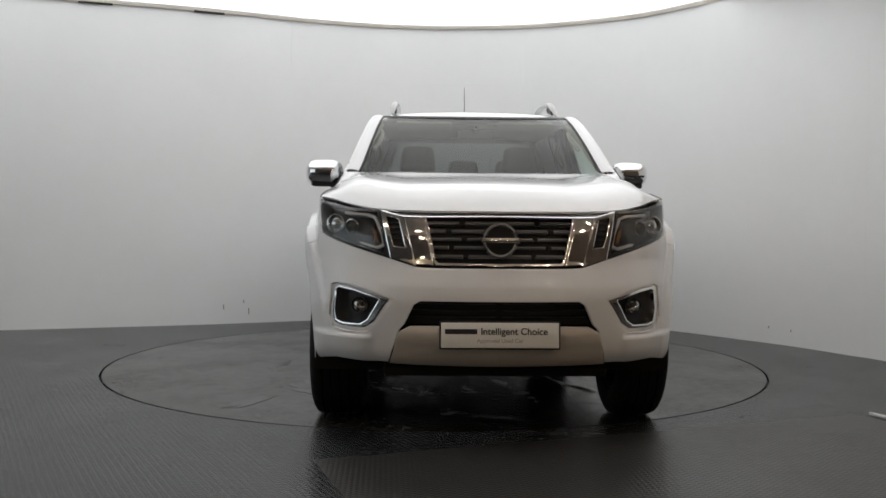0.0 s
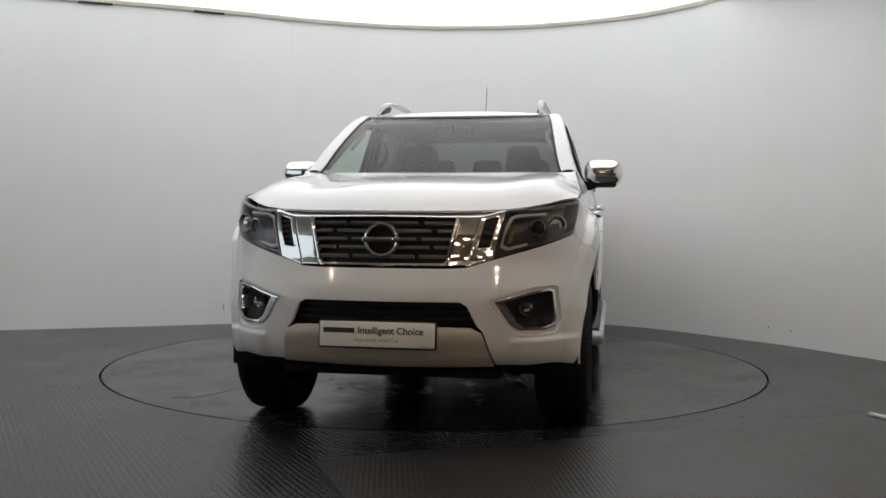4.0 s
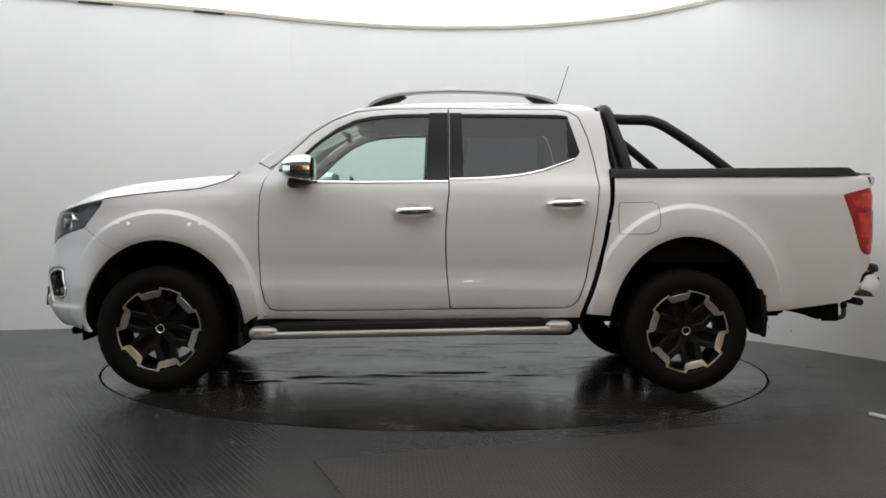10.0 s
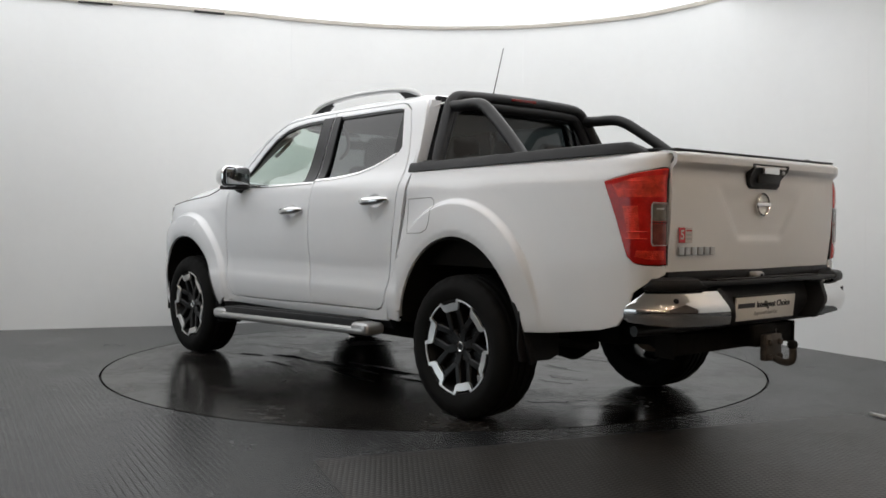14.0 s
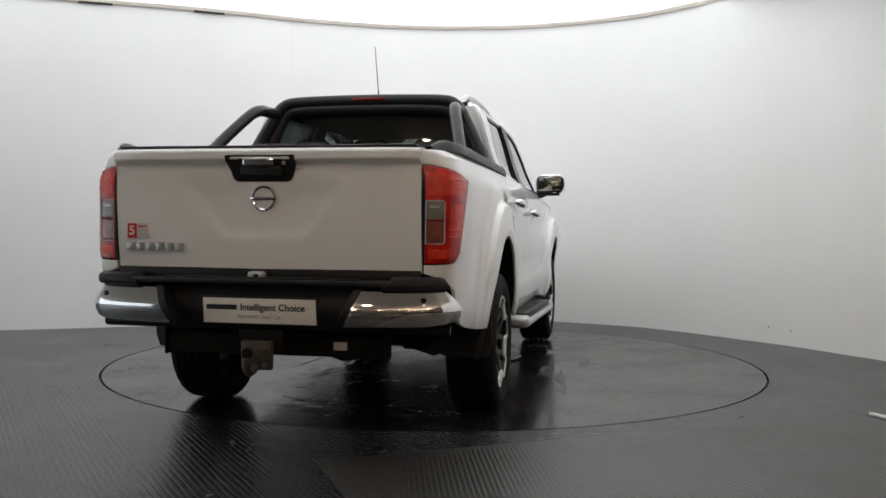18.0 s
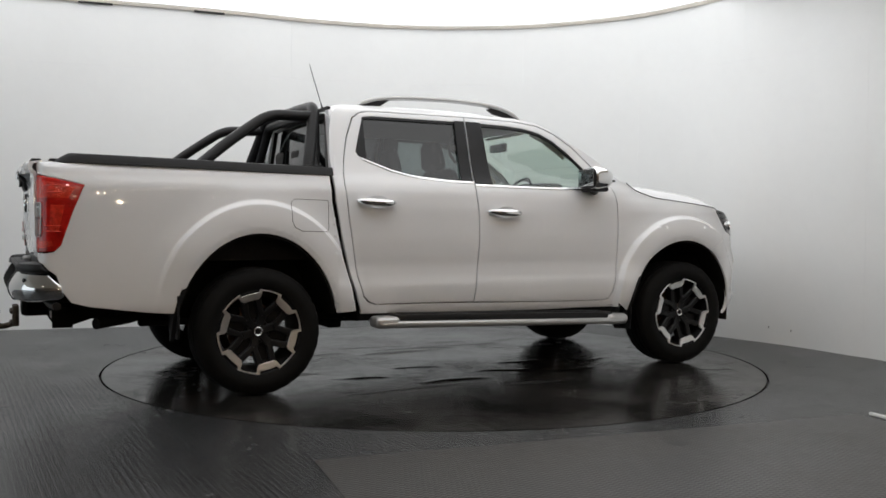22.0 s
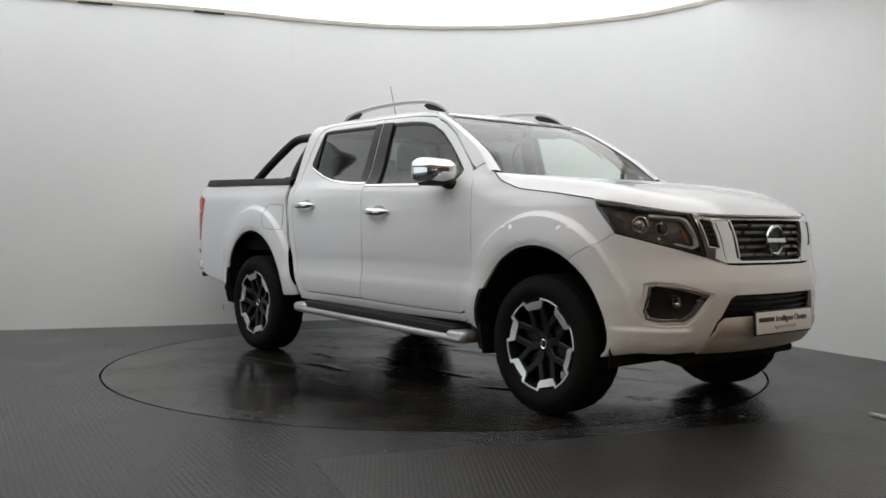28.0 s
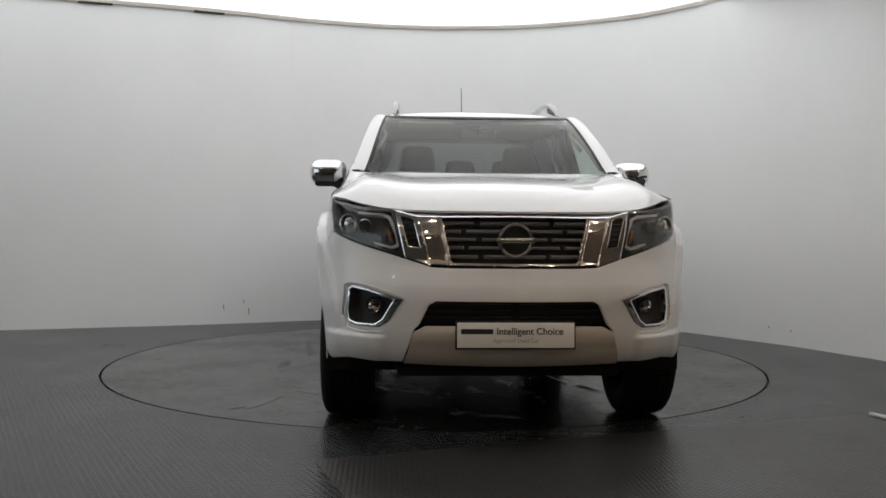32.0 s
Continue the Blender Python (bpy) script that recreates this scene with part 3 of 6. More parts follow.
def inside(p, poly):
    x, y = p[:, 0], p[:, 1]
    hit = np.zeros(len(p), bool)
    j = len(poly) - 1
    for i in range(len(poly)):
        xi, yi, xj, yj = *poly[i], *poly[j]
        c = (yi > y) != (yj > y)
        with np.errstate(divide="ignore", invalid="ignore"):
            hit ^= c & (x < (xj - xi) * (y - yi) / (yj - yi) + xi)
        j = i
    return hit


from mathutils.geometry import delaunay_2d_cdt


def inset(poly, d):
    t = np.roll(poly, -1, 0) - np.roll(poly, 1, 0)
    t /= np.maximum(np.linalg.norm(t, axis=1), 1e-9)[:, None]
    area = np.sum(poly[:, 0] * np.roll(poly[:, 1], -1) - poly[:, 1] * np.roll(poly[:, 0], -1))
    return poly + np.sign(area) * d * np.stack([-t[:, 1], t[:, 0]], 1)


def sheet(outline, surf, holes=(), grid=0.035, thick=0.02, roll=0.003, mirror=False, side=1, off=0.0, seam_y=None, lines=None):
    """A curved panel: the outline in surface coordinates, filled with a fine net, its edges rolled over and turned inwards.
    side -1 mirrors it to the other flank; mirror makes it one piece across the middle, where y is 0."""
    loops = [dense(outline, grid * 0.6)] + [dense(h, grid * 0.6) for h in holes]
    pts, edges, isb = [], [], []
    for k, lo in enumerate(loops):
        b = len(pts)
        n = len(lo)
        pts += list(lo)
        isb += [1] * n
        edges += [(b + i, b + (i + 1) % n) for i in range(n)]
    every = np.array(pts)
    lo0, hi0 = loops[0].min(0), loops[0].max(0)
    if roll:
        extra = np.concatenate([inset(lo, 0.007 if k == 0 else -0.007) for k, lo in enumerate(loops)])
    else:
        extra = np.zeros((0, 2))
    gx, gy = np.meshgrid(np.arange(lo0[0] + grid / 2, hi0[0], grid), np.arange(lo0[1] + grid / 2, hi0[1], grid))
    g = np.stack([gx.ravel(), gy.ravel()], 1)
    ok = inside(g, loops[0])
    for h in loops[1:]:
        ok &= ~inside(g, h)
    g = g[ok]
    if lines is not None:
        lines = lines[inside(lines, loops[0])]
        lines = lines[np.min(np.linalg.norm(lines[:, None, :] - every[None, :, :], axis=2), axis=1) > 0.010]
        g = g[np.min(np.linalg.norm(g[:, None, :] - lines[None, :, :], axis=2), axis=1) > 0.010]
    if len(g):
        dist = np.min(np.linalg.norm(g[:, None, :] - every[None, :, :], axis=2), axis=1)
        g = g[dist > (grid * 0.55 if not roll else max(0.012, grid * 0.5))]
    if len(extra):
        ok = inside(extra, loops[0])
        for h in loops[1:]:
            ok &= ~inside(extra, h)
        extra = extra[ok]
        dist = np.min(np.linalg.norm(extra[:, None, :] - every[None, :, :], axis=2), axis=1)
        extra = extra[dist > 0.004]
    allp = np.concatenate([every, extra, g] + ([lines] if lines is not None else []))
    vs, _, fs, ov, _, _ = delaunay_2d_cdt([Vector(p) for p in allp], edges, [], 0, 1e-6)
    vs = np.array([tuple(v) for v in vs])
    bnd = np.array([any(o < len(every) for o in q) for q in ov])
    tri = np.array([f for f in fs if len(f) == 3])
    cen = vs[tri].mean(1)
    ok = inside(cen, loops[0])
    for h in loops[1:]:
        ok &= ~inside(cen, h)
    tri = tri[ok]
    P = surf(vs[:, 0], vs[:, 1], off - roll * bnd if (roll or off) else 0.0)
    Q = surf(vs[:, 0], vs[:, 1], off - thick)
    e = 1e-3
    N = np.cross(surf(vs[:, 0], vs[:, 1] + e, 0.0) - surf(vs[:, 0], vs[:, 1] - e, 0.0), surf(vs[:, 0] + e, vs[:, 1], 0.0) - surf(vs[:, 0] - e, vs[:, 1], 0.0))
    N *= np.sign(np.sum(N * (P - Q), axis=1))[:, None] / np.maximum(np.linalg.norm(N, axis=1), 1e-12)[:, None]
    seam = bnd & (np.abs(P[:, 1]) < 1.5e-3) & (seam_y is not None)
    N[bnd & ~seam] = 0
    N[seam, 1] = 0
    count = {}
    for a, b, c in tri:
        for e in ((a, b), (b, c), (c, a)):
            count[e] = 1
    faces = [tuple(t) for t in tri]
    v3 = list(P)
    index = {}
    for (a, b) in list(count):
        if (b, a) in count:
            continue
        if seam_y is not None and abs(P[a][1]) < 1e-3 and abs(P[b][1]) < 1e-3:
            continue
        for k in (a, b):
            if k not in index:
                index[k] = len(v3)
                v3.append(Q[k])
        faces.append((b, a, index[a], index[b]))
    v3 = np.array(v3)
    # faces look outwards
    A, B, C = v3[tri[:, 0]], v3[tri[:, 1]], v3[tri[:, 2]]
    nr = np.cross(B - A, C - A).sum(0)
    out = (P - Q).sum(0)
    if np.dot(nr, out) < 0:
        faces = [f[::-1] for f in faces]
    if side < 0:
        v3 = v3 * (1, -1, 1)
        N = N * (1, -1, 1)
        faces = [f[::-1] for f in faces]
    bm = bmesh.new()
    lay = bm.verts.layers.float_vector.new("nrm")
    bv = [bm.verts.new(v) for v in v3]
    for k in range(len(N)):
        bv[k][lay] = Vector(N[k])
    for f in faces:
        try:
            bm.faces.new([bv[i] for i in f])
        except ValueError:
            pass
    if mirror:
        geo = bmesh.ops.duplicate(bm, geom=bm.verts[:] + bm.edges[:] + bm.faces[:])["geom"]
        for e in geo:
            if isinstance(e, bmesh.types.BMVert):
                e.co.y = -e.co.y
                e[lay] = e[lay] * Vector((1, -1, 1))
        bmesh.ops.reverse_faces(bm, faces=[e for e in geo if isinstance(e, bmesh.types.BMFace)])
        bmesh.ops.remove_doubles(bm, verts=[v for v in bm.verts if abs(v.co.y) < 2e-3], dist=0.003)
    loose = [v for v in bm.verts if not v.link_faces]
    bmesh.ops.delete(bm, geom=loose, context="VERTS")
    return bm


def net(fn, us, vs, closed_u=False, thick=0.0):
    """A quad net over fn(u, v) -> (x, y, z), with an inner skin when thick is set."""
    nu, nv = len(us), len(vs)
    V = np.array([[fn(u, v) for v in vs] for u in us], float)
    bm = bmesh.new()
    bv = [[bm.verts.new(V[i, j]) for j in range(nv)] for i in range(nu)]
    for i in range(nu if closed_u else nu - 1):
        for j in range(nv - 1):
            k = (i + 1) % nu
            bm.faces.new((bv[i][j], bv[k][j], bv[k][j + 1], bv[i][j + 1]))
    bmesh.ops.recalc_face_normals(bm, faces=bm.faces[:])
    if thick:
        bmesh.ops.solidify(bm, geom=bm.faces[:], thickness=thick)
    return bm


def box(c, d, bevel=0.01, seg=2, m=None, taper=None):
    bm = bmesh.new()
    bmesh.ops.create_cube(bm, size=1)
    for v in bm.verts:
        if taper and v.co.z > 0:
            v.co.x *= taper[0]
            v.co.y *= taper[1]
        v.co = Vector((v.co.x * d[0], v.co.y * d[1], v.co.z * d[2]))
    if bevel:
        bmesh.ops.bevel(bm, geom=bm.edges[:], offset=min(bevel, min(d) * 0.45), segments=seg, affect="EDGES", profile=0.5)
    if m is not None:
        bmesh.ops.transform(bm, matrix=m, verts=bm.verts[:])
    bmesh.ops.translate(bm, verts=bm.verts[:], vec=c)
    return bm


def tube(path, r, n=12, cap=True):
    """A round bar along a path; r is one radius or one for each point."""
    p = np.array(path, float)
    rs = np.full(len(p), r) if np.isscalar(r) else np.array(r)
    t = np.gradient(p, axis=0)
    t /= np.linalg.norm(t, axis=1)[:, None]
    up = np.array((0, 0, 1.0)) if abs(t[0][2]) < 0.9 else np.array((0, 1.0, 0))
    a = np.cross(t[0], up)
    a /= np.linalg.norm(a)
    bm = bmesh.new()
    rings = []
    for i in range(len(p)):
        a = a - t[i] * np.dot(a, t[i])
        a /= np.linalg.norm(a)
        b = np.cross(t[i], a)
        rings.append([bm.verts.new(p[i] + rs[i] * (a * math.cos(2 * math.pi * k / n) + b * math.sin(2 * math.pi * k / n))) for k in range(n)])
    for i in range(len(p) - 1):
        for k in range(n):
            bm.faces.new((rings[i][k], rings[i][(k + 1) % n], rings[i + 1][(k + 1) % n], rings[i + 1][k]))
    if cap:
        bm.faces.new(rings[0])
        bm.faces.new(rings[-1])
    bmesh.ops.recalc_face_normals(bm, faces=bm.faces[:])
    return bm


def lathe(profile, n=48, axis="y"):
    """A turned body: profile of (along the axis, radius)."""
    bm = bmesh.new()
    rings = []
    for a, r in profile:
        ring = []
        for k in range(n):
            c, s = r * math.cos(2 * math.pi * k / n), r * math.sin(2 * math.pi * k / n)
            ring.append(bm.verts.new((c, a, s) if axis == "y" else (a, c, s) if axis == "x" else (c, s, a)))
        rings.append(ring)
    for i in range(len(rings) - 1):
        for k in range(n):
            bm.faces.new((rings[i][k], rings[i][(k + 1) % n], rings[i + 1][(k + 1) % n], rings[i + 1][k]))
    bmesh.ops.remove_doubles(bm, verts=bm.verts[:], dist=1e-5)
    bmesh.ops.recalc_face_normals(bm, faces=bm.faces[:])
    return bm


def slab(outline, place, depth, bevel=0.004, gap=0.05):
    """A flat plate of the given outline: place maps (u, v, w) to the car, w outwards."""
    bm = bmesh.new()
    lo = dense(outline, gap)
    n = len(lo)
    ins = inset(lo, bevel)
    rows = [(lo, -depth), (lo, -bevel), (ins, 0.0)]
    vv = [[bm.verts.new(place(u, v, w)) for u, v in q] for q, w in rows]
    for k in range(2):
        for i in range(n):
            bm.faces.new((vv[k][i], vv[k][(i + 1) % n], vv[k + 1][(i + 1) % n], vv[k + 1][i]))
    bm.faces.new(vv[2])
    bm.faces.new(vv[0][::-1])
    bmesh.ops.recalc_face_normals(bm, faces=bm.faces[:])
    bmesh.ops.triangulate(bm, faces=[f for f in bm.faces if len(f.verts) > 4])
    return bm


def X(*pts):
    return [(sx(x), z) for x, z in pts]


def arch(x0, rx, rz, z0, a0, a1, n=26):
    """Points on a wheel arch, from angle a0 to a1 in degrees, with legs that drop straight below the axle."""
    out = []
    for a in np.linspace(a0, a1, n):
        out.append((x0 + rx * math.cos(radians(a)), z0 + rz * math.sin(radians(a))))
    return out


ARCH_F = (1.565, 0.475, 0.528, 0.376)
ARCH_R = (-1.575, 0.475, 0.572, 0.376)



def flare_lines(x0, rx, rz, z0):
    """Lines along the crease of a wheel flare, to keep it clean."""
    out = []
    for d in (-0.02, 0.008, 0.026, 0.038, 0.048, 0.058, 0.068, 0.079, 0.092, 0.115, 0.14):
        for a in np.linspace(0, 180, 130):
            c, q = math.cos(radians(a)), math.sin(radians(a))
            r = (1.17 + d) / (1 - 0.18 * rz * q)
            if rz * r * q > 0.5:
                r = 1.26 + d
            out.append((sx(x0 + rx * r * c), z0 + rz * r * q))
    return np.array(out)


# ---- flanks ----
HOOD_CUT = [(1.118, 1.312), (1.152, 1.283), (1.205, 1.254), (1.28, 1.230), (1.364, 1.208), (1.531, 1.190), (1.697, 1.172), (1.917, 1.142)]
DOOR_FRONT = [(0.968, 1.259), (0.987, 1.175), (0.994, 0.991), (0.990, 0.824), (0.980, 0.656), (0.953, 0.538), (0.925, 0.500), (0.886, 0.487)]
fender = X((0.948, 1.335), (1.012, 1.366), (1.064, 1.325), (1.09, 1.318)) + X(*HOOD_CUT) + X((1.935, 1.105)) + [(sx(2.035) + 0.0, 0.995), (sx(2.05), 0.972)] + X((1.988, 0.9375), (1.90, 0.8895)) \
    + X(*[p for p in arch(*ARCH_F, 60, 178, 22)]) + X((1.085, 0.40), (1.02, 0.445)) + X(*[(x + 0.006, z) for x, z in DOOR_FRONT[::-1][1:]]) + X((0.93, 1.322))
front_doors, rear_doors = [], []
HANDLES = ((0.195, -0.052, 1.086), (-0.716, -0.965, 1.138))


def dish(xa, xb, z):
    """The outline of the finger bowl behind a door handle."""
    return [(sx((xa + xb) / 2 + 0.012 + 0.072 * math.cos(a)), z + 0.006 + 0.036 * math.sin(a)) for a in np.linspace(0, 2 * math.pi, 33)[:-1]]


for side in (1, -1):
    part("front_fender", sheet(fender, skin, side=side, grid=0.017, lines=flare_lines(*ARCH_F), roll=0.0018), PAINT, truck)

WIN = [(0.80, 1.262), (0.842, 1.335), (0.760, 1.412), (0.665, 1.500), (0.55, 1.588), (0.44, 1.642), (0.33, 1.668), (0.18, 1.682), (-0.10, 1.690)]
WIN_R = [(-0.17, 1.690), (-0.80, 1.692), (-0.865, 1.684), (-0.905, 1.56), (-0.935, 1.458), (-0.918, 1.428), (-0.84, 1.394), (-0.712, 1.347), (-0.58, 1.316), (-0.434, 1.300), (-0.17, 1.283)]
FRAME = [(0.885, 1.372), (0.83, 1.420), (0.69, 1.552), (0.555, 1.640), (0.43, 1.690), (0.30, 1.706), (0.192, 1.714), (-0.128, 1.722)]
front_door = X(*DOOR_FRONT) + X((0.4, 0.490), (-0.144, 0.503), (-0.136, 0.56), (-0.122, 0.70), (-0.112, 0.86), (-0.112, 0.98), (-0.119, 1.10), (-0.130, 1.20), (-0.128, 1.28)) \
    + X(*FRAME[::-1]) + X((0.935, 1.318))
rear_door = X((-0.136, 1.722), (-0.82, 1.722), (-0.880, 1.706), (-0.930, 1.672), (-0.982, 1.548), (-1.017, 1.40), (-1.036, 1.25), (-1.020, 1.075), (-0.990, 0.88), (-0.958, 0.69),
              (-0.915, 0.565), (-0.880, 0.528), (-0.835, 0.512), (-0.151, 0.505), (-0.142, 0.57), (-0.129, 0.70), (-0.119, 0.86), (-0.119, 0.98), (-0.126, 1.10), (-0.137, 1.20))
win_f_hole = X(*WIN) + X((-0.10, 1.268), (0.4, 1.258))
win_r_hole = X(*WIN_R)
for side in (1, -1):
    fd = part("front_door", sheet(front_door, skin, [win_f_hole, dish(*HANDLES[0])], side=side, grid=0.03), PAINT, truck)
    rd = part("rear_door", sheet(rear_door, skin, [win_r_hole, dish(*HANDLES[1])], side=side, grid=0.03), PAINT, truck)
    front_doors.append(fd)
    rear_doors.append(rd)
    # glass sits a little behind the frames, the black pillar covers beside it
    gl = X((0.81, 1.25), (0.855, 1.335), (0.765, 1.42), (0.665, 1.512), (0.55, 1.60), (0.44, 1.655), (0.33, 1.682), (0.18, 1.695), (-0.015, 1.702), (0.0, 1.25))
    part("window_glass", sheet(gl, skin, side=side, thick=0.004, roll=0, off=-0.014), GLASS, fd)
    gl = X((-0.205, 1.70), (-0.79, 1.702), (-0.868, 1.700), (-0.872, 1.50), (-0.872, 1.39), (-0.712, 1.335), (-0.58, 1.304), (-0.434, 1.288), (-0.215, 1.272))
    part("window_glass", sheet(gl, skin, side=side, thick=0.004, roll=0, off=-0.014), PRIV, rd)
    part("pillar_cover", sheet(X((-0.015, 1.692), (-0.127, 1.694), (-0.127, 1.276), (0.005, 1.272)), skin, side=side, roll=0.002, thick=0.014, off=0.0035), GLOSSB, fd)
    part("pillar_cover", sheet(X((-0.139, 1.694), (-0.212, 1.694), (-0.222, 1.286), (-0.139, 1.281)), skin, side=side, roll=0.002, thick=0.014, off=0.0035), GLOSSB, rd)
    part("quarter_trim", sheet(X((-0.862, 1.693), (-0.868, 1.688), (-0.908, 1.56), (-0.939, 1.458), (-0.920, 1.424), (-0.866, 1.398)), skin, side=side, roll=0.002, thick=0.012, off=-0.002), GLOSSB, rd)
    # rubber seal bands round the glass, chrome strip along the waist
    band = X(*WIN)
    inn = X((0.79, 1.268), (0.826, 1.335), (0.75, 1.398), (0.657, 1.486), (0.545, 1.573), (0.437, 1.625), (0.328, 1.650), (0.18, 1.664), (-0.10, 1.672))
    part("window_seal", sheet(band + inn[::-1], skin, side=side, roll=0.001, thick=0.012, off=-0.005), SATIN, fd)
    part("window_seal", sheet(X((-0.17, 1.692), (-0.80, 1.694), (-0.864, 1.688), (-0.864, 1.672), (-0.80, 1.676), (-0.17, 1.674)), skin, side=side, roll=0.001, thick=0.012, off=-0.005), SATIN, rd)
    part("waist_strip", sheet(X((0.80, 1.266), (0.4, 1.262), (-0.128, 1.272), (-0.128, 1.259), (0.4, 1.248), (0.83, 1.250)), skin, side=side, roll=0.003, thick=0.01, off=0.006), CHROME, fd, "chrome waist strip")
    low = [(-0.138, 1.274), (-0.30, 1.279), (-0.434, 1.289), (-0.58, 1.305), (-0.712, 1.336), (-0.84, 1.383), (-0.90, 1.406)]
    part("waist_strip", sheet(X(*low, *[(x, z + 0.013) for x, z in low[::-1]]), skin, side=side, roll=0.003, thick=0.01, off=0.006), CHROME, rd, "chrome waist strip")
    # cab side: from the A pillar along the roof edge down behind the rear door
    cab = X((0.945, 1.342), (1.005, 1.374), (0.908, 1.456), (0.734, 1.562), (0.562, 1.655), (0.415, 1.718), (0.27, 1.742), (0.0, 1.755), (-0.5, 1.760), (-0.95, 1.760), (-1.03, 1.742), (-1.072, 1.69),
            (-1.095, 1.58), (-1.107, 1.45), (-1.107, 1.30), (-1.100, 1.143), (-1.058, 0.905), (-1.008, 0.70), (-0.962, 0.565), (-0.93, 0.470), (-0.93, 0.452)) \
        + X((0.3, 0.432), (1.0, 0.436), (0.99, 0.455), (0.955, 0.515), (0.93, 0.492), (0.886, 0.480), (0.4, 0.483), (-0.15, 0.496), (-0.835, 0.504), (-0.886, 0.521), (-0.922, 0.56), (-0.965, 0.69), (-0.997, 0.88),
            (-1.027, 1.075), (-1.043, 1.25), (-1.024, 1.40), (-0.989, 1.550), (-0.937, 1.678), (-0.885, 1.713), (-0.82, 1.730), (-0.13, 1.730), (0.192, 1.722), (0.30, 1.714), (0.435, 1.698),
            (0.562, 1.647), (0.697, 1.558), (0.837, 1.426), (0.893, 1.376))
    part("cab_side", sheet(cab, skin, side=side, grid=0.03), PAINT, truck)
    # bed side with the wheel opening; the fuel flap on both flanks
    bed = X((-1.136, 1.300), (-1.129, 1.143), (-1.092, 0.94), (-1.042, 0.736), (-0.979, 0.531), (-0.966, 0.475), (-1.103, 0.468)) + X(*arch(*ARCH_R, 10, 166, 26)) \
        + X((-2.062, 0.497), (-2.20, 0.506), (-2.36, 0.527), (-2.50, 0.547), (-2.59, 0.572), (-2.64, 0.64), (-2.668, 0.72)) + [(st(0.80), 0.765), (st(0.745), 0.79), (st(0.712), 0.80), (st(0.712), 0.836)] \
        + [(st(0.76), 0.836), (st(0.812), 0.838)] + X((-2.676, 0.845), (-2.645, 0.875), (-2.589, 1.054), (-2.529, 1.209)) + X((-2.655, 1.241)) + [(st(0.812), 1.252), (st(0.76), 1.262), (st(0.712), 1.264), (st(0.712), 1.322)] \
        + [(st(0.80), 1.330)] + X((-2.60, 1.330), (-2.2, 1.322), (-1.8, 1.312), (-1.5, 1.304))
    bp = part("bed_side", sheet(bed, skin, side=side, grid=0.019, lines=flare_lines(*ARCH_R)), PAINT, truck)
    flap = X((-1.158, 1.146), (-1.36, 1.152), (-1.384, 1.135), (-1.392, 1.10), (-1.392, 1.02), (-1.375, 0.982), (-1.33, 0.962), (-1.165, 0.958), (-1.154, 0.975), (-1.152, 1.13))
    part("fuel_flap", sheet(flap, skin, side=side, roll=0.0015, thick=0.004, off=0.002, grid=0.014, lines=flare_lines(*ARCH_R)), PAINT, bp)
    rim_p = dense(flap, 0.02)
    rim_p = np.concatenate([rim_p, rim_p[:1]])
    q = skin(rim_p[:, 0], rim_p[:, 1], np.full(len(rim_p), 0.0004)) * (1, side, 1)
    part("flap_groove", tube(q, 0.0016, 6), SATIN, bp)

# ---- roof ----
RT = crv((-1.085, 1.700), (-1.06, 1.735), (-1.0, 1.756), (-0.87, 1.763), (-0.5, 1.768), (-0.16, 1.764), (0.12, 1.752), (0.264, 1.737), (0.36, 1.714), (0.41, 1.698), (0.47, 1.678))


def roof(u, v):
    w = 0.640
    y = w * v
    x = -1.08 + (1 - u) * (1.08 + 0.395 + 0.062 * (1 - v * v))
    return x, y, float(RT(x)) + 0.028 * (1 - v * v) * float(step01(-1.09, -0.95, x)) - 0.030 * max(0, abs(v) - 0.9) / 0.1


bm = net(roof, np.linspace(0, 1, 40), np.linspace(-1, 1, 33), thick=0.015)
part("roof", bm, PAINT, truck)


# ---- bonnet ----
XF = crv((0.0, 2.374), (0.14, 2.369), (0.31, 2.348), (0.45, 2.302), (0.54, 2.249), (0.64, 2.170), (0.72, 2.080), (0.78, 1.985), (0.808, 1.915))
XB = crv((0.0, 1.150), (0.4, 1.140), (0.7, 1.118), (0.77, 1.114), (0.808, 1.120))
ZE = crv((0.0, 1.070), (0.31, 1.071), (0.54, 1.080), (0.70, 1.108), (0.808, 1.142))
ZN = crv((0.0, 1.0), (0.15, 0.955), (0.3, 0.89), (0.5, 0.785), (0.65, 0.685), (0.8, 0.51), (0.9, 0.31), (0.96, 0.14), (1.0, 0.0))
CX = crv((0.0, -0.014), (0.25, -0.018), (0.42, -0.021), (0.50, -0.017), (0.60, -0.006), (0.66, -0.004), (0.72, -0.012), (0.77, -0.038), (0.808, -0.078))


CUT = crv(*HOOD_CUT)


def bonnet(v, u):
    y = 0.808 * abs(v)
    a, b, e = float(XB(y)), float(XF(y)), float(ZE(y))
    zb = 1.310 - 0.004 * (1 - abs(v))
    z = e + (zb - e) * float(ZN(u)) + float(CX(y)) * float(step01(0, 0.12, u)) * float(step01(1.0, 0.72, u))
    if abs(v) > 0.995:
        x = 1.122 + (1.912 - 1.122) * u
        z = float(CUT(x))
        return x, math.copysign(float(skin(sx(x), z)[1]) - 0.010, v), z + 0.001
    return a + (b - a) * u, math.copysign(y, v), z


vs = np.concatenate([-np.linspace(1, 0.0, 30)[:-1], np.linspace(0, 1, 30)])
part("bonnet", net(bonnet, vs, np.linspace(0, 1, 44) ** 0.9, thick=0.012), PAINT, truck)

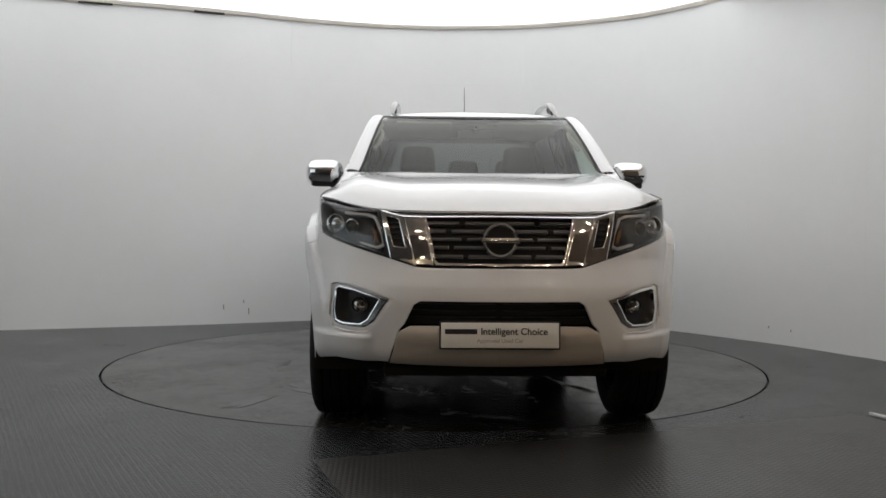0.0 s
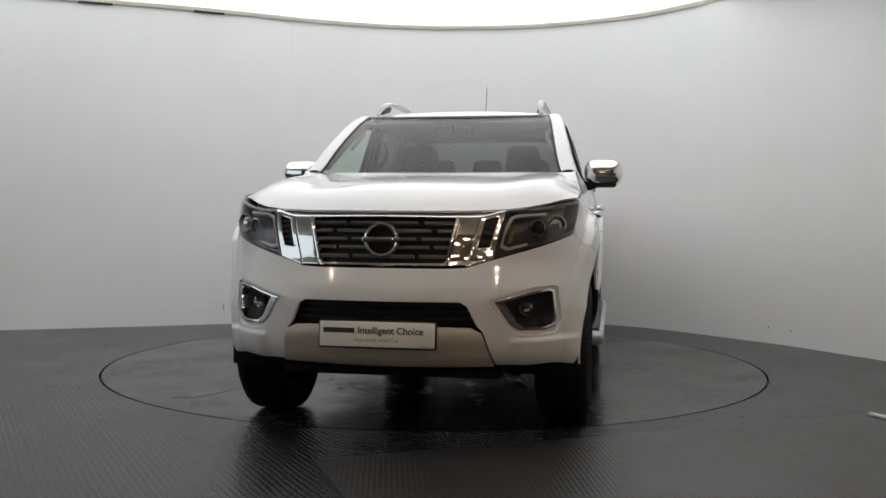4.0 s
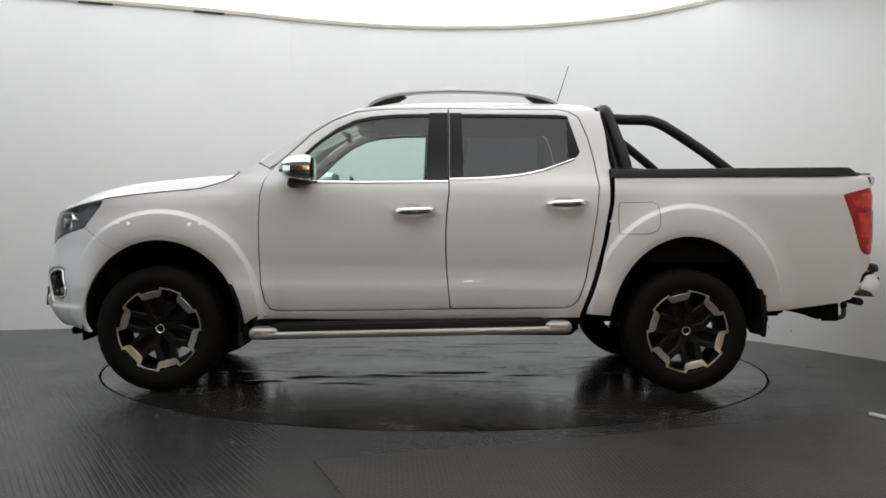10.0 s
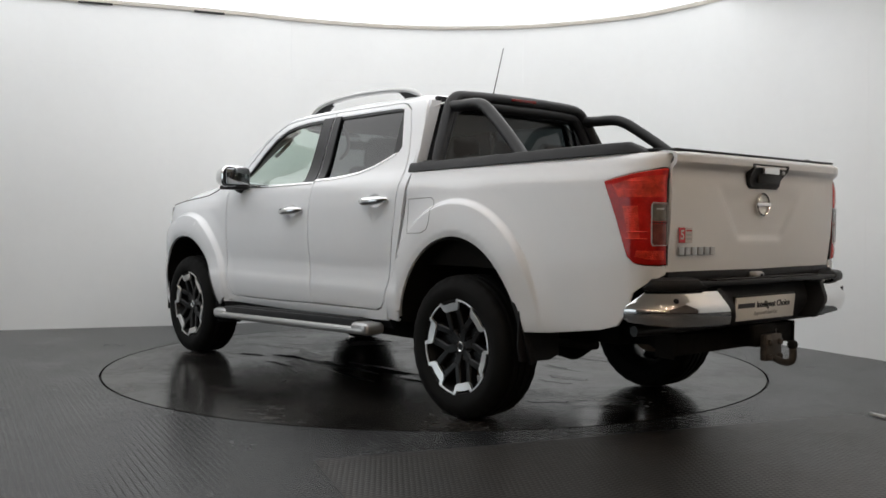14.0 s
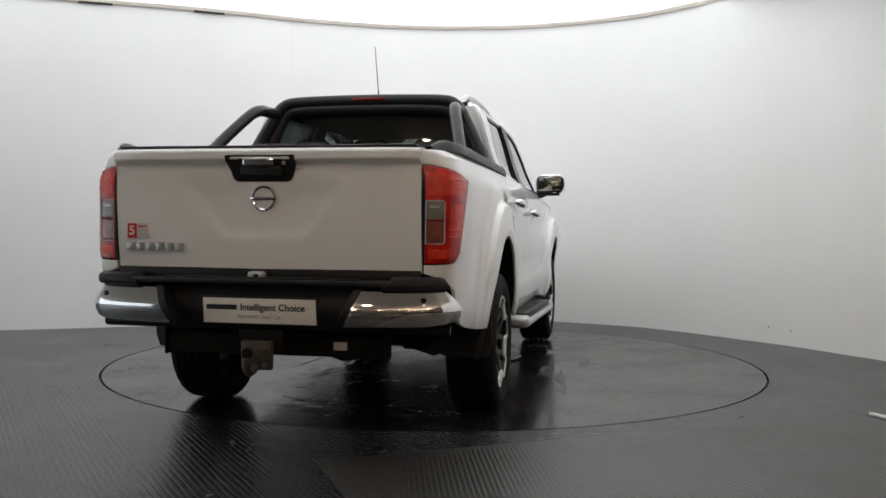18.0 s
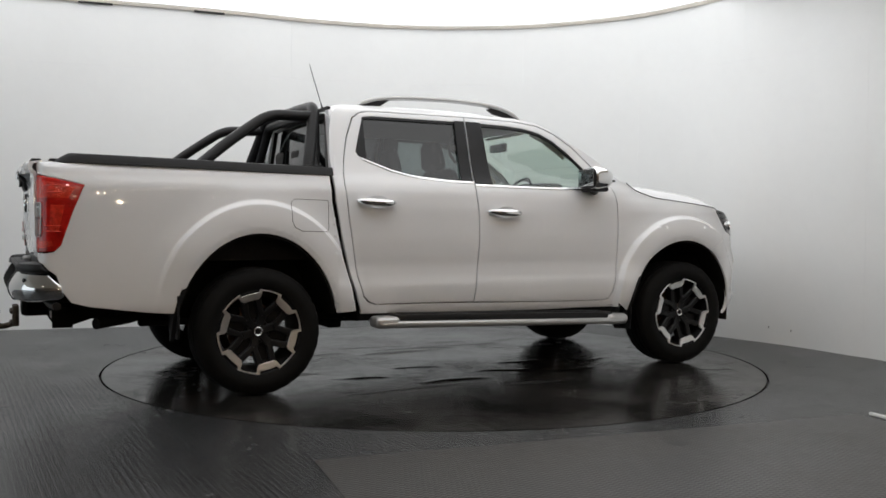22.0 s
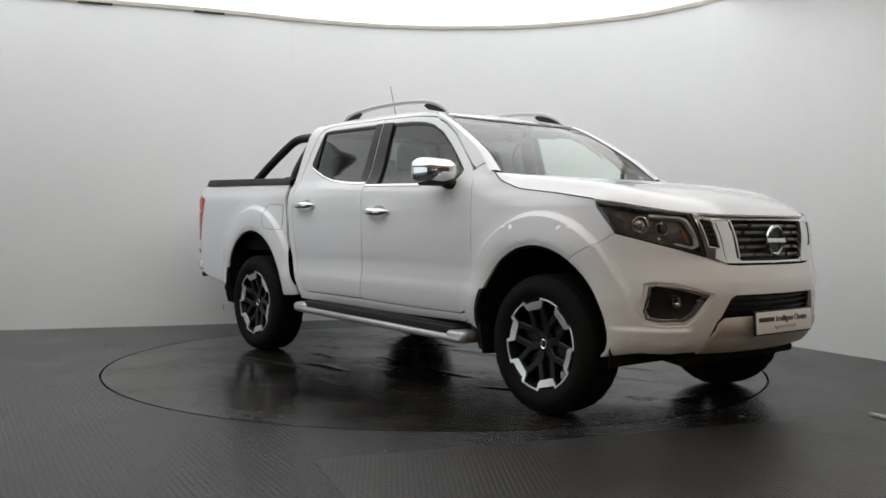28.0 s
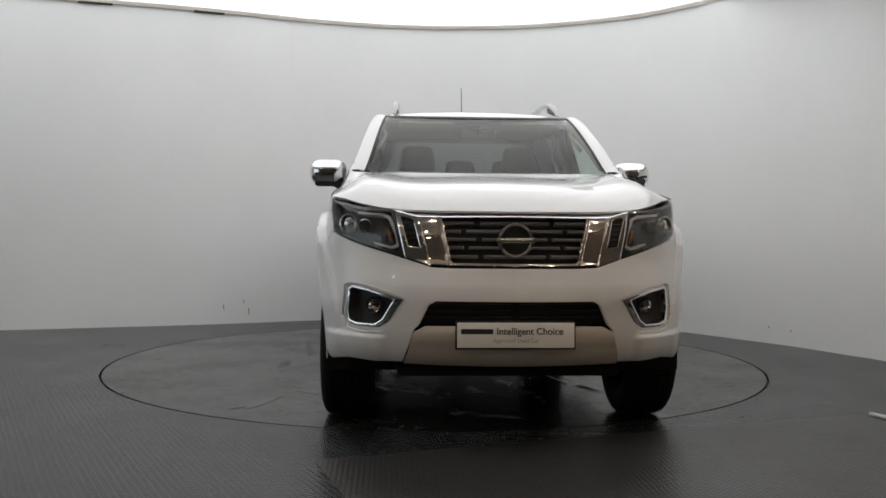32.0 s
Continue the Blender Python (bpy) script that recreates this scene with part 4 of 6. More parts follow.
# a dark tube draws the shadow line of the bonnet gap
for side in (1, -1):
    q = np.array(HOOD_CUT)
    q = smooth_path([tuple(a) for a in q], 0.03)
    q = skin(np.array([sx(a) for a in q[:, 0]]), q[:, 1] + 0.002, np.full(len(q), 0.0)) * (1, side, 1)
    part("bonnet_gap_shade", tube(q, 0.0032, 6), SATIN, truck)

# ---- windscreen, cowl and rear window ----
PEDGE = smooth_path([(1.062, 1.325), (1.003, 1.374), (0.906, 1.456), (0.732, 1.562), (0.560, 1.655), (0.413, 1.718)], 0.02)
PU = np.concatenate([[0], np.cumsum(np.linalg.norm(np.diff(PEDGE, axis=0), axis=1))])
PU /= PU[-1]


def screen(u, v):
    """The glass spans from pillar to pillar, bowed forward in the middle."""
    ex, ez = float(np.interp(u, PU, PEDGE[:, 0])), float(np.interp(u, PU, PEDGE[:, 1]))
    ey = float(CAB(ez)) - 0.010
    cx, cz = 1.150 + (0.455 - 1.150) * u, 1.298 + (1.708 - 1.298) * u + 0.016 * 4 * u * (1 - u)
    w = abs(v) ** 2.0
    return np.array((cx + (ex - cx) * w, ey * v, cz + (ez - 0.004 - cz) * w))


part("windscreen", net(screen, np.linspace(0, 1, 16), np.linspace(-1, 1, 31)), SCREEN, truck, "clear slightly green windscreen")


def screen_rim(u, v):
    p = np.array(screen(0.955 + 0.045 * u, v))
    return p + (0.001, 0, 0.004)


part("windscreen_band", net(screen_rim, np.linspace(0, 1, 3), np.linspace(-1, 1, 25), thick=0.002), SATIN, truck)
for sgn in (1, -1):
    part("windscreen_band", net(lambda u, v: np.array(screen(u, sgn * (0.884 + 0.008 * u + 0.026 * v))) + (0.0, 0, 0.003), np.linspace(0, 1, 16), np.linspace(0, 1, 3), thick=0.002), SATIN, truck)
    part("windscreen_pillar", net(lambda u, v: np.array(screen(u, sgn * (0.905 + 0.008 * u + (0.095 - 0.008 * u) * v))) + (0.004, 0, 0.006 * (1 - (2 * v - 1) ** 2) + 0.003), np.linspace(0, 1, 16), np.linspace(0, 1, 6), thick=0.004), PAINT, truck)
part("cowl", net(lambda u, v: (1.20 - 0.07 * v * v - 0.09 * u, 0.785 * v, 1.288 - 0.012 * (1 - u) + 0.014 * v * v), np.linspace(0, 1, 4), np.linspace(-1, 1, 21), thick=0.01), BLACK, truck)


def rear_pane(u, v):
    return -1.098 + 0.025 * u + 0.02 * v * v, (0.70 - 0.14 * u) * v, 1.30 + 0.42 * u


bm = net(rear_pane, np.linspace(0, 1, 6), np.linspace(-1, 1, 13))
part("rear_window", bm, REARG, truck)
part("cab_back", net(lambda u, v: (-1.095, (0.84 - 0.05 * u) * v, 0.55 + 0.78 * u), np.linspace(0, 1, 4), np.linspace(-1, 1, 9), thick=0.02), UNDER, truck)
for sgn in (1, -1):
    part("cab_back_pillar", net(lambda u, v: (-1.092 + 0.02 * u, sgn * (0.66 - 0.13 * u + (0.14 - 0.04 * u) * v), 1.30 + 0.42 * u), np.linspace(0, 1, 6), np.linspace(0, 0.4, 3), thick=0.02), SATIN, truck)
    part("cab_corner", net(lambda u, v: (-1.096 + 0.02 * u, sgn * (0.66 - 0.13 * u + (0.155 - 0.04 * u) * v), 1.30 + 0.42 * u), np.linspace(0, 1, 6), np.linspace(0.4, 1, 4), thick=0.02), PAINT, truck)
part("cab_back_header", net(lambda u, v: (-1.078 + 0.012 * u, 0.60 * v, 1.672 + 0.075 * u), np.linspace(0, 1, 3), np.linspace(-1, 1, 9), thick=0.02), SATIN, truck)

# ---- front bumper with grille, lamps, fog lamps ----
def Y(*pts):
    return [(sy(y), z) for y, z in pts]


FOG = [(0.772, 0.728), (0.745, 0.738), (0.66, 0.728), (0.475, 0.672), (0.555, 0.560), (0.60, 0.520), (0.70, 0.516), (0.765, 0.528), (0.785, 0.58)]
bump = X((2.036, 0.352)) + X(*arch(*ARCH_F, 2, 59.7, 14)) + X((1.902, 0.8872), (1.990, 0.9352), (2.053, 0.970)) + Y((0.78, 0.944), (0.70, 0.914), (0.60, 0.884), (0.475, 0.848), (0.375, 0.818), (0.29, 0.814), (0.0, 0.814)) \
    + Y((0.0, 0.668), (0.355, 0.668), (0.385, 0.650), (0.428, 0.560), (0.452, 0.535), (0.475, 0.46), (0.50, 0.376), (0.62, 0.372), (0.75, 0.378), (0.80, 0.366))
part("front_bumper", sheet(bump, skin, [Y(*FOG)], mirror=True, seam_y=0, grid=0.02, roll=0.0018), PAINT, truck)
skid = Y((0.0, 0.556), (0.30, 0.556), (0.403, 0.553), (0.445, 0.530), (0.467, 0.463), (0.493, 0.377), (0.0, 0.372))
part("bumper_insert", sheet(skid, lambda s, z, o=0.0: skin(s, z, np.asarray(o) + 0.011 + 0.013 * np.clip(1 - ((np.asarray(z) - 0.505) / 0.05) ** 2, 0, 1)), mirror=True, seam_y=0, grid=0.03), INSERT, truck, "satin silver lower bumper insert")
part("lower_intake", sheet(Y((0.0, 0.675), (0.37, 0.675), (0.44, 0.55), (0.0, 0.55)), skin, mirror=True, seam_y=0, off=-0.06, roll=0, thick=0.01), BLACK, truck)
for z in (0.585, 0.615, 0.645):
    part("intake_bar", sheet(Y((0.0, z + 0.006), (0.41, z + 0.006), (0.41, z - 0.006), (0.0, z - 0.006)), skin, mirror=True, seam_y=0, off=-0.035, roll=0, thick=0.02), BLACK, truck)
part("bumper_lip", sheet(Y((0.0, 0.378), (0.75, 0.378), (0.78, 0.33), (0.5, 0.30), (0.0, 0.30)), skin, mirror=True, seam_y=0, off=-0.06, roll=0), UNDER, truck)

grille = part("grille", sheet(Y((0.0, 1.05), (0.335, 1.05), (0.365, 0.825), (0.0, 0.825)), skin, mirror=True, seam_y=0, off=-0.05, roll=0, thick=0.01), BLACK, truck)
for k in range(5):
    z = 0.868 + 0.0385 * k
    w = 0.298 + 0.042 * (z - 0.845) / 0.19
    for sg in (1, -1):
        for a, b in ((0.0, w * 0.46), (w * 0.55, w)) if k % 2 == 0 else ((0.0, w * 0.66), (w * 0.75, w)):
            part("grille_bar", sheet(Y((a, z + 0.0072), (b, z + 0.0072), (b + 0.004, z - 0.0072), (a, z - 0.0072)), skin, side=sg, off=-0.016, roll=0.003, thick=0.03, grid=0.05), BARS, grille)
for z in (0.872, 0.94, 1.01):
    part("grille_rib", sheet(Y((0.0, z + 0.003), (0.32, z + 0.003), (0.32, z - 0.003), (0.0, z - 0.003)), skin, mirror=True, seam_y=0, off=-0.03, roll=0, thick=0.02, grid=0.06), BLACK, grille)
part("top_chrome", sheet(Y((0.0, 1.066), (0.31, 1.068), (0.45, 1.074), (0.540, 1.078), (0.515, 1.050), (0.44, 1.043), (0.335, 1.040), (0.0, 1.045)), lambda s, z, o=0.0: skin(s, z, np.asarray(o) + 0.008 - 0.9 * (np.asarray(z) - 1.042)), mirror=True, seam_y=0, off=0.0, roll=0.004, thick=0.04), CHROME, grille, "bright chrome upper band")
part("bottom_chrome", sheet(Y((0.0, 0.836), (0.275, 0.838), (0.300, 0.860), (0.312, 0.858), (0.288, 0.826), (0.0, 0.826)), skin, mirror=True, seam_y=0, off=0.0, roll=0.002, thick=0.03), CHROME, grille)
for side in (1, -1):
    part("black_wing", sheet(Y((0.345, 1.042), (0.432, 1.044), (0.380, 0.828), (0.296, 0.826)), skin, side=side, off=0.002, roll=0.003, thick=0.03), CHROME, grille, "mirror-bright wing of the grille")
    part("chrome_line", sheet(Y((0.330, 1.044), (0.345, 1.044), (0.300, 0.850), (0.287, 0.856)), skin, side=side, off=0.008, roll=0.003, thick=0.03), CHROME, grille)
    part("chrome_wing", sheet(Y((0.434, 1.046), (0.540, 1.076), (0.492, 0.856), (0.376, 0.822)), skin, [Y((0.455, 1.032), (0.512, 1.046), (0.476, 0.912), (0.425, 0.905))], side=side, off=0.004, roll=0.003, thick=0.03), CHROME, grille, "chrome wing beside the headlamp")
    part("vent_panel", sheet(Y((0.45, 1.04), (0.52, 1.052), (0.48, 0.905), (0.42, 0.90)), skin, side=side, off=-0.02, roll=0, thick=0.01), SATIN, grille)
    for k in range(5):
        z = 0.925 + 0.024 * k
        part("vent_slat", sheet(Y((0.425 + 0.20 * (z - 0.9), z + 0.006), (0.478 + 0.22 * (z - 0.9), z + 0.004), (0.478 + 0.22 * (z - 0.9), z - 0.005), (0.425 + 0.2 * (z - 0.9), z - 0.003)), skin, side=side, off=-0.006, roll=0, thick=0.012, grid=0.05), BLACK, grille)


# ---- headlamps ----
def at(s, z, off=0.0, side=1):
    p = skin(np.array([s]), np.array([z]), np.array([off]))[0]
    return Vector((p[0], p[1] * side, p[2]))


LAMP_OUT = X((1.930, 1.134), (1.945, 1.098), (2.045, 0.990), (2.072, 0.972)) + Y((0.78, 0.952), (0.70, 0.922), (0.60, 0.892), (0.497, 0.862), (0.549, 1.078), (0.64, 1.082), (0.72, 1.096), (0.775, 1.112)) + X((2.02, 1.124))
for side in (1, -1):
    lamp = part("headlamp", sheet(LAMP_OUT, skin, side=side, off=-0.055, roll=0, thick=0.02), LAMPIN, truck, "dark smoked headlamp under a clear lens")
    part("lens_cover", sheet(LAMP_OUT, skin, side=side, off=0.001, roll=0.003, thick=0.006), LENS, lamp)
    part("lamp_rim", sheet(LAMP_OUT, skin, [list(inset(dense(LAMP_OUT, 0.02), 0.012))], side=side, off=-0.004, roll=0, thick=0.05), LAMPIN, lamp)
    for y, z, r, off in ((0.768, 1.014, 0.046, -0.026), (0.69, 1.005, 0.034, -0.034)):
        c = at(sy(y), z, off, side)
        turn = Matrix.Translation(c) @ Matrix.Rotation(side * radians(24), 4, "Z")
        bm = lathe([(-0.02, r * 0.80), (0.012, r), (0.020, r * 1.02), (0.022, r * 0.92), (0.004, r * 0.80)], 32, "x")
        bmesh.ops.transform(bm, matrix=turn, verts=bm.verts[:])
        part("projector_ring", bm, REFL, lamp)
        bm = lathe([(0.0, r * 0.80), (0.010, r * 0.72), (0.018, r * 0.5), (0.022, r * 0.22), (0.0225, 0.0)], 28, "x")
        bmesh.ops.transform(bm, matrix=turn, verts=bm.verts[:])
        part("projector_lens", bm, REFL if y > 0.7 else GLOSSB, lamp)
    drl = Y((0.72, 1.072), (0.60, 1.064), (0.565, 1.050), (0.528, 0.965), (0.520, 0.912), (0.555, 0.895), (0.64, 0.918), (0.64, 0.928), (0.56, 0.908), (0.535, 0.920), (0.542, 0.962), (0.575, 1.040), (0.605, 1.052), (0.72, 1.060))
    part("light_guide", sheet(drl, skin, side=side, off=-0.012, roll=0.001, thick=0.03, grid=0.05), GUIDE, lamp, "pale grey bent light guide")
    part("turn_signal", sheet(Y((0.575, 0.985), (0.595, 1.005), (0.58, 0.935), (0.56, 0.925)), skin, side=side, off=-0.034, roll=0, thick=0.015, grid=0.05), AMBER, lamp, "amber indicator reflector")
    part("reflector_bowl", sheet(Y((0.69, 0.985), (0.62, 1.035), (0.585, 1.02), (0.60, 0.93), (0.66, 0.935)), skin, side=side, off=-0.046, roll=0.002, thick=0.02, grid=0.04), LAMPIN, lamp)
    # fog lamps in chrome-edged recesses
    F_IN = [(0.752, 0.706), (0.735, 0.714), (0.66, 0.702), (0.545, 0.668), (0.60, 0.575), (0.635, 0.552), (0.72, 0.552), (0.752, 0.562), (0.760, 0.60)]
    F_MID = [(0.762, 0.714), (0.740, 0.726), (0.66, 0.716), (0.500, 0.672), (0.570, 0.565), (0.612, 0.538), (0.715, 0.536), (0.762, 0.548), (0.772, 0.59)]
    fog = part("fog_lamp", sheet(Y(*F_MID), skin, side=side, off=-0.055, roll=0, thick=0.02), BLACK, truck, "round fog lamp in a chrome-edged black recess")
    part("recess_edge", sheet(Y(*FOG), skin, [Y(*F_MID)], side=side, off=-0.010, roll=0.004, thick=0.03, grid=0.03), PAINT, fog)
    part("chrome_bezel", sheet(Y(*F_MID), skin, [Y(*F_IN)], side=side, off=-0.006, roll=0.003, thick=0.05, grid=0.03), CHROME, fog, "chrome bezel")
    c = at(sy(0.655), 0.632, -0.040, side)
    turn = Matrix.Translation(c) @ Matrix.Rotation(side * radians(12), 4, "Z")
    for nm, prof, mm in (("bulb_ring", [(-0.02, 0.034), (0.010, 0.038), (0.013, 0.036), (0.010, 0.031), (-0.005, 0.029)], SATIN),
                         ("bulb_reflector", [(-0.018, 0.0), (-0.012, 0.018), (0.004, 0.031)], REFL),
                         ("lens_cover", [(0.004, 0.031), (0.010, 0.022), (0.013, 0.010), (0.0135, 0.0)], LENS)):
        bm = lathe(prof, 28, "x")
        bmesh.ops.transform(bm, matrix=turn, verts=bm.verts[:])
        part(nm, bm, mm, fog)

# badge: a plain ring and bar
def badge(name, c, r, face, parent):
    g = part(name, lathe([(0.0, r * 0.78), (0.009, r * 0.80), (0.013, r * 0.89), (0.009, r * 0.98), (0.0, r)], 48, "x"), CHROME, parent, "round chrome badge with a plain bar")
    g.matrix_local = Matrix.Translation(c) @ Matrix.Rotation(0 if face > 0 else math.pi, 4, "Z")
    part("badge_bar", box((0.008, 0, 0), (0.014, r * 2.16, r * 0.30), 0.004), CHROME, g)
    part("badge_back", lathe([(0.001, 0.0), (0.0012, r * 0.85)], 32, "x"), GLOSSB if face > 0 else PAINT, g)
    return g


badge("front_badge", (2.404, 0.0, 0.940), 0.080, 1, truck)


def lettering(text, size, m, material, parent, name, depth=0.0012):
    cu = bpy.data.curves.new(name, "FONT")
    cu.body, cu.size, cu.align_x, cu.align_y, cu.extrude = text, size, "CENTER", "CENTER", depth
    cu.offset = size * 0.018
    tmp = new("lettering_curve", cu)
    dg = bpy.context.evaluated_depsgraph_get()
    me = bpy.data.meshes.new_from_object(tmp.evaluated_get(dg))
    bpy.data.objects.remove(tmp)
    bpy.data.curves.remove(cu)
    me.materials.clear()
    ob = put(name, me, material, parent)
    ob.matrix_local = m
    return ob


def plate(c, face, tilt):
    """A show plate: black backing, pale board, print; one word is a plain bar."""
    g = part("show_plate", box((-0.010, 0, 0), (0.012, 0.535, 0.126), 0.006), SATIN, truck, "white show plate with dark print in a black holder")
    g.matrix_local = Matrix.Translation(c) @ Matrix.Rotation(0 if face > 0 else math.pi, 4, "Z") @ Matrix.Rotation(radians(tilt), 4, "Y")
    part("plate_board", box((-0.001, 0, 0), (0.008, 0.520, 0.111), 0.003), PLATE, g)
    m = Matrix(((0, 0, 1, 0.0036), (1, 0, 0, 0.062), (0, 1, 0, 0.016), (0, 0, 0, 1)))
    lettering("Intelligent Choice", 0.0415, m, INK, g, "plate_print")
    part("print_bar", box((0.0034, -0.172, 0.016), (0.0012, 0.142, 0.022), 0), INK, g, smooth=False)
    m = Matrix(((0, 0, 1, 0.0036), (1, 0, 0, 0.0), (0, 1, 0, -0.024), (0, 0, 0, 1)))
    lettering("Approved Used Car", 0.025, m, INKL, g, "plate_print")
    return g


plate((2.472, -0.003, 0.524), 1, -4)

# ---- mirrors and handles ----
for side in (1, -1):
    mir = part("door_mirror", box((0.700, side * 0.952, 1.326), (0.085, 0.212, 0.138), 0.040, 4), SATIN, truck, "chrome-capped door mirror")
    bm = box((0, 0, 0), (0.205, 0.252, 0.176), 0.074, 7)
    for v in bm.verts:
        k = (v.co.x + 0.1) / 0.205
        v.co.y *= 1 - 0.22 * k
        v.co.z *= 1 - 0.30 * k
        v.co.x -= side * v.co.y * 0.22
    bmesh.ops.translate(bm, verts=bm.verts[:], vec=(0.760, side * 0.950, 1.328))
    bmesh.ops.bisect_plane(bm, geom=bm.verts[:] + bm.edges[:] + bm.faces[:], plane_co=(0.7, 0, 1.254), plane_no=(0, 0, 1), clear_inner=True)
    bmesh.ops.bisect_plane(bm, geom=bm.verts[:] + bm.edges[:] + bm.faces[:], plane_co=(0.672, 0, 1.3), plane_no=(1, 0, 0), clear_inner=True)
    part("cap", bm, CHROME, mir, "chrome cap")
    bm = box((0.742, side * 0.940, 1.256), (0.125, 0.17, 0.034), 0.018, 3)
    part("lower_shell", bm, BLACK, mir)
    part("indicator_strip", box((0.838, side * 0.955, 1.312), (0.035, 0.135, 0.014), 0.004), LAMPIN, mir)
    bm = box((0, 0, 0), (0.006, 0.175, 0.110), 0.002)
    bmesh.ops.translate(bm, verts=bm.verts[:], vec=(0.659, side * 0.955, 1.328))
    part("mirror_glass", bm, MIRR, mir, "mirror glass")
    part("arm", tube(smooth_path([(0.80, side * 0.835, 1.245), (0.79, side * 0.875, 1.247), (0.765, side * 0.925, 1.262)], 0.02), [0.034, 0.032, 0.028, 0.028, 0.024, 0.022, 0.02][:len(smooth_path([(0.80, 0.835, 1.245), (0.79, 0.875, 1.247), (0.765, 0.925, 1.262)], 0.02))]), SATIN, mir)
    part("sail", sheet(X((0.80, 1.262), (0.845, 1.337), (0.70, 1.262)), skin, side=side, off=-0.004, roll=0.002, thick=0.012), SATIN, mir)
    for doors, xa, xb, z in ((front_doors, 0.195, -0.052, 1.086), (rear_doors, -0.716, -0.965, 1.138)):
        door = doors[0 if side > 0 else 1]
        n = 15
        xs = np.linspace(xa, xb, n)
        u = np.linspace(-1, 1, n)
        p = [(x, side * (0.880 + 0.036 * (1 - abs(k) ** 3.0)), z + 0.010 * (xa - x) / (xa - xb) - 0.006 * (1 - k * k)) for x, k in zip(xs, u)]
        h = part("door_handle", tube(p, [0.010 + 0.017 * (1 - abs(k) ** 4) for k in u], 10), CHROME, door, "chrome pull handle")
        xc, zc = (xa + xb) / 2 + 0.012, z + 0.006
        part("handle_bowl", sheet(dish(xa, xb, z), lambda s, zz, o=0.0: skin(s, zz, np.asarray(o) - 0.003 - 0.020 * np.sqrt(np.clip(1 - ((np.asarray(s) - sx(xc)) / 0.072) ** 2 - ((np.asarray(zz) - zc) / 0.036) ** 2, 0, 1))),
                                  side=side, roll=0, thick=0.002, grid=0.010), PAINT, door)


